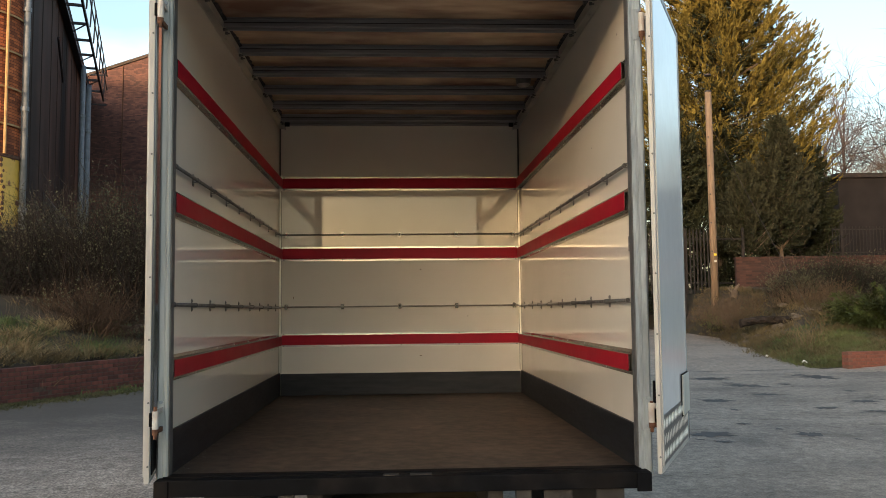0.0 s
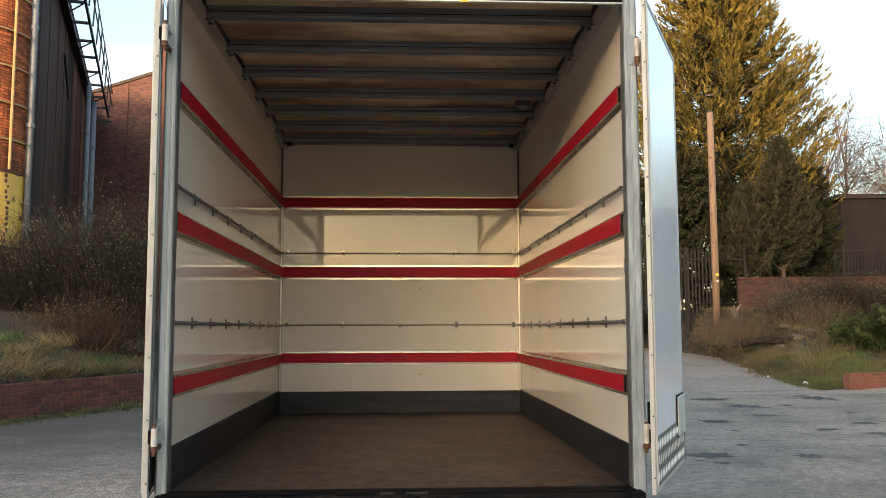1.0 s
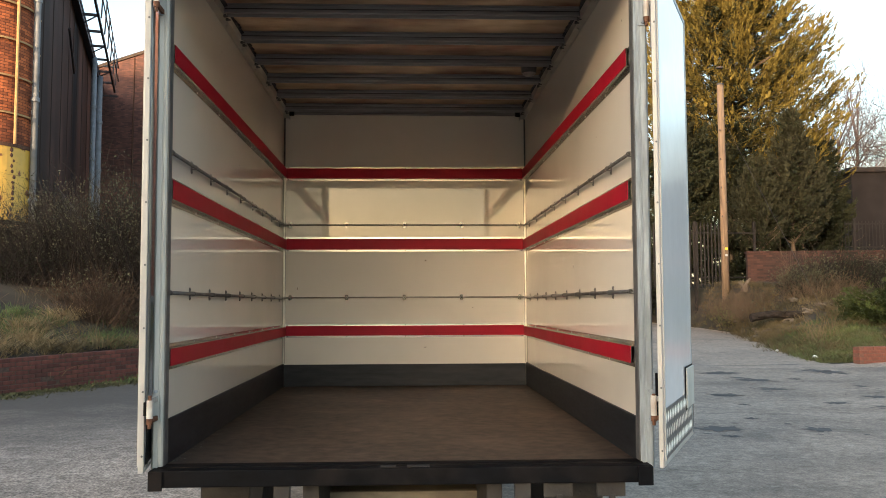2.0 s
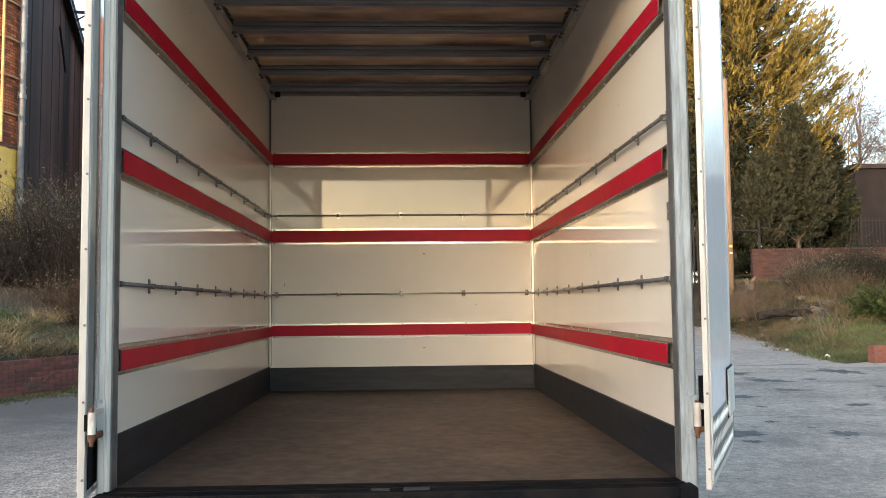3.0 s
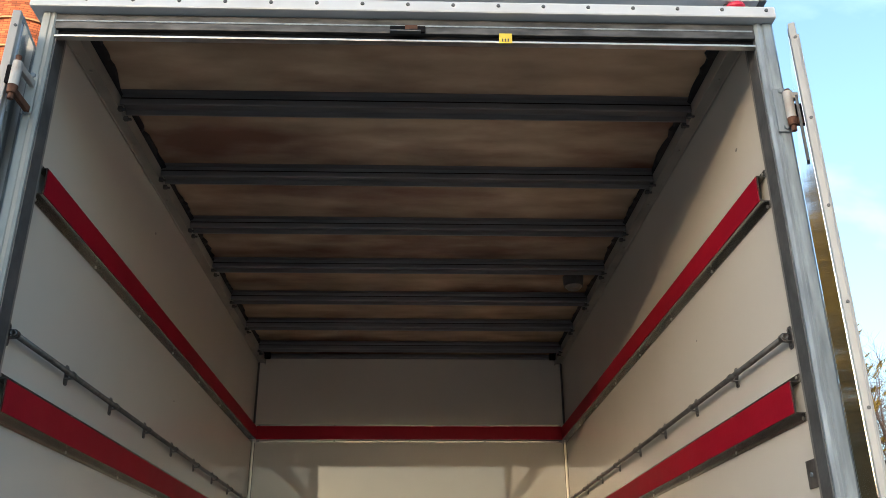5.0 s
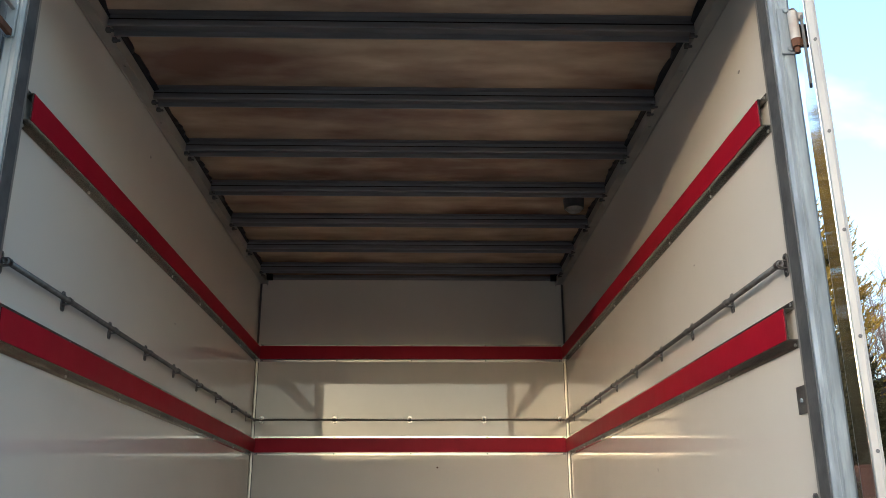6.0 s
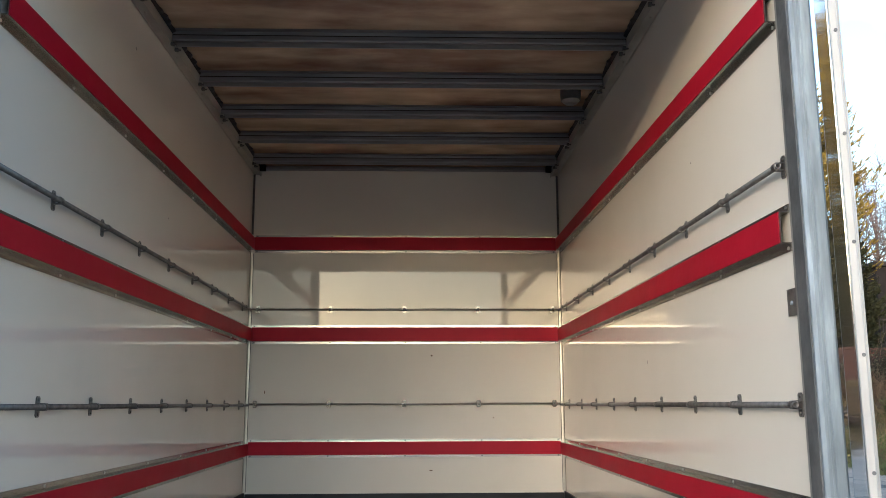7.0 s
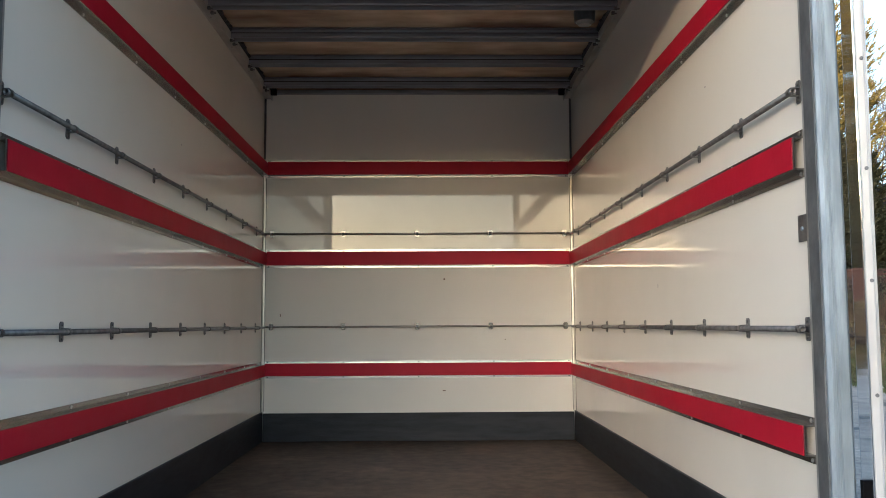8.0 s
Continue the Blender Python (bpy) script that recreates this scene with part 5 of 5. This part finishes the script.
def build_fences():
    f = thing("palisade_fence", "dark steel palisade fence", "fence", pose(9.2, 35.2, 0))
    bm = bmesh.new()
    pts = [(-0.035, 0.0), (-0.02, -0.012), (0.02, -0.012), (0.035, 0.0)]
    for a, b in zip(pts[:-1], pts[1:]):
        bm.faces.new([bm.verts.new((a[0], a[1], 0)), bm.verts.new((b[0], b[1], 0)), bm.verts.new((b[0] * 0.9, b[1], 2.55)), bm.verts.new((a[0] * 0.9, a[1], 2.55))])
    v = [bm.verts.new((-0.03, 0, 2.55)), bm.verts.new((0.03, 0, 2.55)), bm.verts.new((0, 0, 2.68))]
    bm.faces.new(v)
    first = None
    for k in range(26):
        m = pose(0.148 * k, 0, 2.50)
        if first is None:
            first = part("pale", bm, PALES, f, m=m)
            solid(first, 0.004)
        else:
            solid(again(first, m), 0.004)
    for z in (2.9, 4.7):
        part("fence_rail", box(0, 4.95, 0.005, 0.05, z, z + 0.05), PALES, f)
    for x in (0.0, 2.45, 4.9):
        part("fence_post", box(x - 0.05, x + 0.05, 0.05, 0.14, 0.8, 5.2), PALES, f)
    wl = thing("boundary_wall", "weathered red-brick boundary wall", "wall", pose(13.2, 33.8, 0, 0, 0, -6), kind="structure")
    part("brickwork", box(0, 14, 0, 0.24, 1.2, 3.80), LOWBRICK, wl, "weathered red brick")
    part("coping", box(-0.03, 14, -0.04, 0.28, 3.80, 3.88, 0.01), LOWBRICK, wl)
    r = thing("railing", "dark iron railing on the wall", "fence", pose(16.95, 33.4, 0, 0, 0, -6))
    first = None
    for k in range(60):
        m = pose(0.13 * k, 0.1, 3.88)
        if first is None:
            first = part("bar", tube((0, 0, 0), (0, 0, 1.15), 0.014, seg=6), PALES, r, m=m)
        else:
            again(first, m)
    for z in (4.0, 4.9):
        part("rail", box(0, 7.8, 0.08, 0.12, z, z + 0.04), PALES, r)
    for k in range(4):
        part("railing_post", box(0.3 + 2.3 * k, 0.38 + 2.3 * k, 0.06, 0.14, 3.885, 5.15), PALES, r)
    b = thing("far_building", "flat-roofed dark brick building far off", "building", pose(24.9, 48, 0, 0, 0, -4))
    part("wall", box(0, 16, 0, 10, 0, 9.3), FARWALL, b)
    part("roof", box(-0.2, 16.2, -0.2, 10.2, 9.3, 9.55), PALES, b)
    h = thing("distant_shed", "pale distant shed behind the fence", "building", pose(9.0, 44, 0))
    part("wall", box(0, 3.2, 0, 2, 1, 3.6), FARWALL, h)
    part("board", box(1.55, 1.9, -0.03, -0.005, 2.9, 3.5), BAG, h)
    part("board", box(2.5, 2.75, -0.03, -0.005, 3.3, 4.0), BAG, h)


build_fences()

# ---- unseen blocks added to the south to shade yard, bank, gable and trees ----
bk = thing("yard_building", "unseen long low brick block added to shade the yard", "building", pose(0, -62, 0))
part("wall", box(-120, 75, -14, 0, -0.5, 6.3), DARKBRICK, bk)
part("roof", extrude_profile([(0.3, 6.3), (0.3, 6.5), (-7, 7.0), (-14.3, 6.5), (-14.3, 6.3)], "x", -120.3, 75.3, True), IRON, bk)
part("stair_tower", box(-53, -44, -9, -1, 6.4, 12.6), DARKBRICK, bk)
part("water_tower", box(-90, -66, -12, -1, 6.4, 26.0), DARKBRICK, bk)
far_block = thing("mill_building", "unseen tall brick block added to shade lorry and trees", "building", pose(-129, -250, 0))
part("wall", box(-20, 45, -30, 0, -0.5, 37.3), DARKBRICK, far_block)
part("roof", box(-20.3, 45.3, -30.3, 0.3, 37.3, 37.6), IRON, far_block)

ROTTEN = mat("rotten_dark_wood", (0.026, 0.020, 0.016), 0.9, var=0.5, scale=9, bump=0.8, bscale=25, spec=0.2)
WEED = mat("dead_weed_stems", (0.105, 0.075, 0.050), 0.9, var=0.4, scale=2.5, bump=0, dark=(0.045, 0.032, 0.023), dscale=1.2, damount=0.8, spec=0.2)
GREEN_LEAF = mat("grey_green_leaves", (0.062, 0.066, 0.036), 0.75, var=0.5, scale=4, bump=0, dark=(0.020, 0.022, 0.011), dscale=1.0, damount=0.9, spec=0.3)
RUBBLE = mat("pale_masonry_rubble", (0.125, 0.100, 0.075), 0.95, var=0.35, scale=9, bump=0.8, bscale=30, dark=(0.07, 0.06, 0.045), dscale=4, damount=0.7)
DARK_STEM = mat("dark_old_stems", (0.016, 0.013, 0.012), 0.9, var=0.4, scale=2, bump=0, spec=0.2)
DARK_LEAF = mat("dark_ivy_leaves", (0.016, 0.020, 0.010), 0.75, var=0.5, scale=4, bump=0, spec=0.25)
RUSTY_STEM = mat("dead_bracken_stems", (0.050, 0.033, 0.022), 0.9, var=0.4, scale=2, bump=0, spec=0.2)


# ---- undergrowth and clutter on the left bank ----
for x, y, rx, h, n, lv, sd in ((-5.7, 20.0, 1.3, 3.3, 620, 4200, 51), (-7.4, 20.2, 1.2, 2.5, 560, 2600, 52), (-9.6, 20.3, 1.5, 1.5, 520, 1500, 57), (-4.4, 20.7, 1.2, 3.2, 420, 2600, 53), (-11.3, 20.6, 1.3, 1.9, 420, 1200, 58)):
    scrub("bramble_thicket", "tangled leafless bramble thicket with ivy", x, y, rx, 0.8, h, n, lv, sd, leafsize=0.036)
# near-black copies of the stems and leaves paint in the thicket's inner shade
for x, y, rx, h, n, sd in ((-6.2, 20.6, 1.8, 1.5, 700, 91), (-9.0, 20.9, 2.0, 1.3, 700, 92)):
    scrub("dark_undergrowth", "near-black tangle of stems for the thicket's shaded depth", x, y, rx, 0.5, h, n, 1800, sd, tw=DARK_STEM, leafsize=0.05, lf=DARK_LEAF)
scrub("dark_undergrowth", "near-black tangle of stems for the thicket's shaded depth", -8.4, 19.4, 1.1, 0.5, 0.7, 420, 1500, 94, tw=DARK_STEM, leafsize=0.04, lf=DARK_LEAF)
scrub("dead_bracken", "brown dead bracken on the bank", -6.6, 18.8, 0.9, 0.4, 0.7, 110, 300, 54, tw=RUSTY_STEM)
scrub("dead_bracken", "brown dead bracken on the bank", -5.0, 18.2, 0.6, 0.4, 0.6, 90, 200, 55, tw=RUSTY_STEM)
scrub("dead_bracken", "rust-brown dead bracken clump above the wall", -5.95, 17.9, 0.5, 0.35, 0.95, 110, 500, 93, tw=RUSTY_STEM, lf=RUSTY_STEM, leafsize=0.03)
scrub("dead_weeds", "pale dead weed stems on the bank", -7.0, 17.6, 1.6, 0.5, 0.5, 22, 0, 56, tw=WEED)


def scatter(n, seed, f):
    r = rng(seed)
    out = []
    while len(out) < n:
        p = f(r)
        if p is not None:
            out.append(p)
    return out


def left_bank(r, near=0.30, far=3.0):
    y = r.uniform(12.5, 19.5)
    return wall_line(y) - near - abs(r.normal()) * far * 0.5, y


def right_bank(r, y0, y1, near, far):
    y = r.uniform(y0, y1)
    return bank_edge(y) + r.uniform(near, far), y


def tussocks(r, k=14):
    """A point in one of k clumps on the left bank."""
    c = r.integers(0, k)
    q = rng(700 + int(c))
    y = q.uniform(13.5, 18.0)
    x = wall_line(y) - q.uniform(0.5, 2.4)
    return x + r.normal() * 0.16, y + r.normal() * 0.16


def right_tussocks(r, k=40):
    """A point in one of k dead tussocks on the right bank."""
    q = rng(1300 + int(r.integers(0, k)))
    y = q.uniform(20.0, 31.0)
    return bank_edge(y) + q.uniform(0.1, 3.5) + r.normal() * 0.20, y + r.normal() * 0.20


def green_patches(r, k=9):
    """A point in one of k fresher patches on the left bank."""
    q = rng(900 + int(r.integers(0, k)))
    y = q.uniform(13.0, 18.8)
    return wall_line(y) - q.uniform(0.4, 2.6) + r.normal() * 0.34, y + r.normal() * 0.40


grass("straw_tussocks", "long pale straw tussocks drooping on the bank", scatter(190, 66, tussocks), 0.24, PALE_STRAW, 66, 1.4, 0.006, 20)
grass("drive_edge_grass", "mixed dead grass at the drive's edge", scatter(900, 67, lambda r: right_bank(r, 19, 35, 0.0, 1.3)), 0.12, DULL_STRAW, 67, 0.9, 0.007, 12)
grass("rough_green_grass", "tufts of rough green grass on the bank", scatter(800, 68, lambda r: right_bank(r, 19, 25, 0.1, 2.6)), 0.10, LUSH, 68, 0.8, 0.007, 10)
grass("overhanging_grass", "dead grass hanging over the brick wall", scatter(150, 69, lambda r: (lambda y: (wall_line(y) - r.uniform(0.26, 0.5), y))(r.uniform(12.6, 19))), 0.24, DULL_STRAW, 69, 1.2, 0.007, 14)
grass("straw_grass", "pale dead grass in tussocks", scatter(220, 61, left_bank), 0.17, DULL_STRAW, 61, 1.1, 0.006, 18)
grass("green_grass", "short green grass on the bank", scatter(520, 62, green_patches), 0.13, LUSH, 62, 0.6, 0.006, 18)
grass("bank_grass", "short green grass along the drive", scatter(1500, 63, lambda r: right_bank(r, 18.9, 23.5, 0.0, 2.2)), 0.095, GRASS, 63, 0.8, 0.007, 12)
grass("bank_straw", "long dead straw grass on the bank", scatter(620, 64, right_tussocks), 0.20, DULL_STRAW, 64, 1.0, 0.007, 14)
grass("log_grass", "tufts of dead grass round the log", scatter(170, 60, lambda r: (r.uniform(10.9, 13.6), r.uniform(26.9, 28.4))), 0.16, DULL_STRAW, 60, 0.9, 0.007, 12)
grass("verge_moss", "mossy growth along the wall's foot", scatter(620, 65, lambda r: (lambda y: (wall_line(y) + 0.05 + abs(r.normal()) * 0.26, y))(r.uniform(12.8, 18.8))), 0.05, MOSS, 65, 1.2, 0.012, 14)

# ---- the right bank ----
scrub("brown_bush", "brown leafless bush before the boundary wall", 13.1, 28.4, 0.80, 0.6, 1.1, 240, 2600, 71, lf=GREEN_LEAF)
scrub("brown_bush", "brown leafless bush before the boundary wall", 14.5, 28.9, 1.0, 0.7, 1.5, 340, 3000, 83, lf=DARK_LEAF)
scrub("brown_bush", "brown leafless bush before the boundary wall", 16.4, 29.5, 1.5, 0.7, 1.35, 280, 2400, 72)
scrub("nettle_clump", "small fresh green weeds by the pole", 11.5, 31.0, 0.35, 0.3, 0.5, 40, 900, 80, lf=GRASS)
scrub("dead_weeds", "brown dead weeds on the bank", 11.6, 28.9, 1.1, 0.6, 0.42, 200, 700, 76, tw=WEED, lf=WEED, leafsize=0.03)
scrub("dead_weeds", "brown dead weeds on the bank", 13.4, 27.9, 1.2, 0.6, 0.70, 260, 1200, 77, tw=WEED, lf=WEED, leafsize=0.03)
scrub("dead_weeds", "brown dead weeds on the bank", 11.8, 29.8, 0.9, 1.0, 0.6, 200, 700, 78, tw=WEED, lf=WEED, leafsize=0.03)
scrub("dead_weeds", "low tangle of brown dead weeds", 13.4, 25.6, 1.0, 0.7, 0.5, 200, 800, 84, tw=RUSTY_STEM, lf=WEED, leafsize=0.03)
scrub("dead_weeds", "brown dead weeds at the pole's foot", 11.7, 31.6, 0.8, 0.5, 0.55, 160, 500, 86, tw=WEED, lf=WEED, leafsize=0.03)
scrub("dead_saplings", "bare pale saplings before the boundary wall", 13.6, 29.6, 0.9, 0.4, 2.3, 16, 0, 87, tw=WEED)
scrub("weed_stems", "tall dry weed stems", 12.1, 24.0, 1.2, 0.9, 1.1, 22, 0, 73, tw=DULL_STRAW)
scrub("weed_stems", "tall dry weed stems", 11.5, 28.2, 1.3, 0.6, 0.7, 24, 100, 74, tw=DULL_STRAW)
scrub("weed_stems", "tall dry weed stems", 10.4, 22.2, 0.5, 0.5, 0.9, 22, 0, 75, tw=STRAW)


def evergreen(x, y, rx, h, n, seed):
    r = rng(seed)
    t = thing("evergreen_shrub", "spreading dark evergreen shrub on the bank", "bush", pose(x, y, ground_z(x, y) - 0.05))
    m = 60
    w = unit(np.stack([r.normal(size=m), r.normal(size=m), r.uniform(0.2, 0.9, m)], 1))
    ln = rx * r.uniform(0.6, 1.1, m)
    V, F = twig_mesh(np.zeros((m, 3)), w, ln, np.full(m, 0.02), r, 4, 0.12, 0.0)
    from_arrays("stem_tangle", V, F, BARK, t)
    k = r.integers(0, m, n)
    p = w[k] * (ln[k] * r.uniform(0.35, 1.05, n))[:, None] * [1, 1, h / rx] + r.normal(size=(n, 3)) * [0.12, 0.12, 0.07]
    p[:, 2] = np.abs(p[:, 2])
    V, F = sprays(p, unit(w[k] * [1, 1, 0.35] + r.normal(size=(n, 3)) * 0.3), r.uniform(0.13, 0.28, n), np.full(n, 0.013), 6, r, True)
    from_arrays("foliage", V, F, SHRUB, t, "dense feathery green leaves")


evergreen(13.15, 23.3, 1.65, 1.30, 9000, 81)
evergreen(14.9, 23.6, 1.7, 1.35, 6500, 82)


def build_clutter():
    r = rng(90)
    x, y = 11.45, 26.7
    # log lifted off the ground to fit its height in the camera's view
    lg = thing("fallen_log", "dark rotten log lying on rubble", "log", pose(x, y, ground_z(x, y) + 0.29, 0, -4, -3))
    bm = bmesh.new()
    rows = []
    for k in range(12):
        u = k / 11
        c = Vector((-1.0 + 2.0 * u, 0.08 * math.sin(3 * u), 0.05 * math.sin(5 * u)))
        rows.append([bm.verts.new(c + Vector((0, math.cos(q * 0.628), math.sin(q * 0.628))) * (0.125 + r.normal() * 0.014)) for q in range(10)])
    for a, b in zip(rows[:-1], rows[1:]):
        for q in range(10):
            bm.faces.new((a[q], a[(q + 1) % 10], b[(q + 1) % 10], b[q]))
    bm.faces.new(rows[0]), bm.faces.new(rows[-1])
    bmesh.ops.recalc_face_normals(bm, faces=bm.faces)
    part("stem", bm, ROTTEN, lg, "dark rotten wood")
    for k in range(6):
        part("branch_stub", tube((-0.8 + 0.4 * k, 0, 0.02), (-0.7 + 0.4 * k + r.normal() * 0.2, -0.25, 0.16 * r.uniform(-1, 1)), 0.04, 0.012, 5), ROTTEN, lg)
    for k in range(26):
        a, b = (x + 0.1 + r.uniform(-1, 1) * 1.1, y + r.normal() * 0.35 - 0.1) if k < 16 else (11.0 + r.uniform(0, 2.2), r.uniform(25.5, 31.5))
        bm = bmesh.new()
        bmesh.ops.create_icosphere(bm, subdivisions=2, radius=0.105 * r.uniform(0.6, 1.4))
        for v in bm.verts:
            v.co *= 1 + 0.55 * noise.noise(v.co * 9 + Vector((k, 0, 0)))
            v.co.z *= 0.42
            v.co.x *= 1.3
        st = part("rubble_stone", bm, RUBBLE, None, m=pose(a, b, ground_z(a, b) + 0.05, r.uniform(0, 30), 0, r.uniform(0, 360)))
        tagged(st, "lump of broken masonry on the bank", "stone", "rubble round the log")
    # broken stump by the pole
    sx, sy = 12.2, 31.6
    s = thing("tree_stump", "splintered pale stump by the pole", "stump", pose(sx, sy, ground_z(sx, sy) - 0.02))
    part("stem", tube((0, 0, -0.1), (0.03, 0, 0.16), 0.15, 0.11, 9), BARK, s)
    for a, b, w in (((0.03, 0, 0.12), (0.19, -0.06, 0.40), 0.07), ((0.06, 0, 0.12), (0.10, -0.02, 0.34), 0.05), ((-0.06, 0, 0.08), (-0.26, -0.08, 0.27), 0.04), ((-0.03, 0, 0.10), (-0.16, 0.02, 0.33), 0.025)):
        part("splinter", tube(a, b, w, w * 0.45, 7), RUBBLE, s, "pale split wood")
    # litter at the drive's edge
    for i, (bx, by, sc, lab) in enumerate(((9.15, 19.85, 0.062, "crumpled white plastic bag by the drive"), (9.33, 22.3, 0.035, "small crumpled white litter by the drive"))):
        bm = bmesh.new()
        bmesh.ops.create_icosphere(bm, subdivisions=3, radius=sc)
        for v in bm.verts:
            v.co *= 1 + 0.55 * noise.noise(v.co * 16 + Vector((i * 9, 0, 0)))
            v.co.z *= 0.8
        tagged(part("plastic_litter", bm, BAG, m=pose(bx, by, ground_z(bx, by) + sc * 0.6)), lab, "litter")


build_clutter()


def stone_slab(x, y, z, length, depth, height, turn, seed, label):
    """A worn slab half sunk in the bank, its edges chipped."""
    bm = box(-length / 2, length / 2, -depth / 2, depth / 2, -height, 0)
    bmesh.ops.subdivide_edges(bm, edges=bm.edges, cuts=5, use_grid_fill=True)
    for v in bm.verts:
        v.co += Vector((noise.noise(v.co * 3 + Vector((seed, 0, 0))), noise.noise(v.co * 3 + Vector((0, seed, 0))), noise.noise(v.co * 3 + Vector((0, 0, seed))))) * 0.06
    tagged(part("stone_slab", bm, RUBBLE, m=pose(x, y, z, 2, 3, turn)), label, "slab")


stone_slab(-7.7, 19.0, 1.87, 1.15, 0.5, 0.9, 4, 1.0, "worn pale concrete slab half buried in the bank")
stone_slab(-5.6, 18.6, 1.54, 0.75, 0.45, 0.7, -6, 2.0, "worn pale concrete slab half buried in the bank")


def tar_strip(pts, width, seed, label):
    """A ragged dark seam or damp patch on the asphalt, following the ground."""
    P = [Vector((a, b, 0)) for a, b in pts]
    steps = []
    for a, b in zip(P[:-1], P[1:]):
        k = max(2, int((b - a).length / 0.05))
        steps += [a.lerp(b, i / k) for i in range(k)]
    n = len(steps)
    V, F = [], []
    for i, p in enumerate(steps):
        q = steps[min(i + 1, n - 1)] - steps[max(i - 1, 0)]
        s = Vector((-q.y, q.x, 0)).normalized()
        end = min(1, i / 8, (n - 1 - i) / 8)
        o = s * 0.16 * noise.noise((i * 0.035, seed, 5))
        for sg in (-1, 1):
            g = noise.noise((i * 0.06, seed * 1.7, sg * 3.1)) + 0.6 * noise.noise((i * 0.23, seed, sg * 7.7))
            w = width * end * max(0.04, 0.55 + 1.1 * g)
            c = p + o + s * sg * w
            V.append((c.x, c.y, ground_z(c.x, c.y) + 0.005))
    for i in range(n - 1):
        F.append((2 * i, 2 * i + 1, 2 * i + 3, 2 * i + 2))
    ob = from_arrays("tar_seam", V, F, TAR)
    tagged(ob, label, "road", kind="structure")


SEAM, DAMP = "dark tar seam across the asphalt", "dark damp streak on the asphalt"
tar_strip([(5.77, 18.42), (9.57, 18.80)], 0.035, 101, SEAM)
tar_strip([(-5.2, 9.4), (-6.4, 9.6)], 0.05, 113, DAMP)


def damp_patch(x, y, rx, ry, seed):
    """A damp blotch with a ragged outline and a few satellites."""
    r = rng(seed)
    V, F = [], []
    for k in range(4):
        cx, cy, s = (x, y, 1.0) if k == 0 else (x + r.normal() * rx * 0.9, y + r.normal() * ry * 1.1, r.uniform(0.15, 0.4))
        i = len(V)
        V.append((cx, cy, ground_z(cx, cy) + 0.004))
        for q in range(36):
            a = q * math.tau / 36
            w = s * (0.80 + 0.75 * noise.noise((2.2 * math.cos(a), 2.2 * math.sin(a), seed + k * 3.0)) + 0.35 * noise.noise((7 * math.cos(a), 7 * math.sin(a), seed * 2.0)))
            px, py = cx + rx * w * math.cos(a), cy + ry * w * math.sin(a)
            V.append((px, py, ground_z(px, py) + 0.004))
        F += [(i, i + 1 + q, i + 1 + (q + 1) % 36) for q in range(36)]
    tagged(from_arrays("damp_patch", V, F, TAR), DAMP, "road", kind="structure")


for i, (x, y, rx, ry) in enumerate(((5.98, 17.05, 0.44, 0.26), (6.14, 15.78, 0.39, 0.22), (8.04, 17.19, 0.36, 0.37), (5.91, 14.48, 0.25, 0.15), (7.5, 14.8, 0.09, 0.16), (4.85, 13.8, 0.26, 0.2), (7.02, 13.46, 0.26, 0.16), (6.12, 12.81, 0.21, 0.11), (6.62, 12.39, 0.18, 0.11), (3.67, 10.73, 0.33, 0.2), (4.79, 10.61, 0.17, 0.21), (4.35, 11.48, 0.11, 0.07), (6.92, 15.94, 0.1, 0.14), (4.74, 12.75, 0.08, 0.08))):
    damp_patch(x, y, rx, ry, 130 + i)
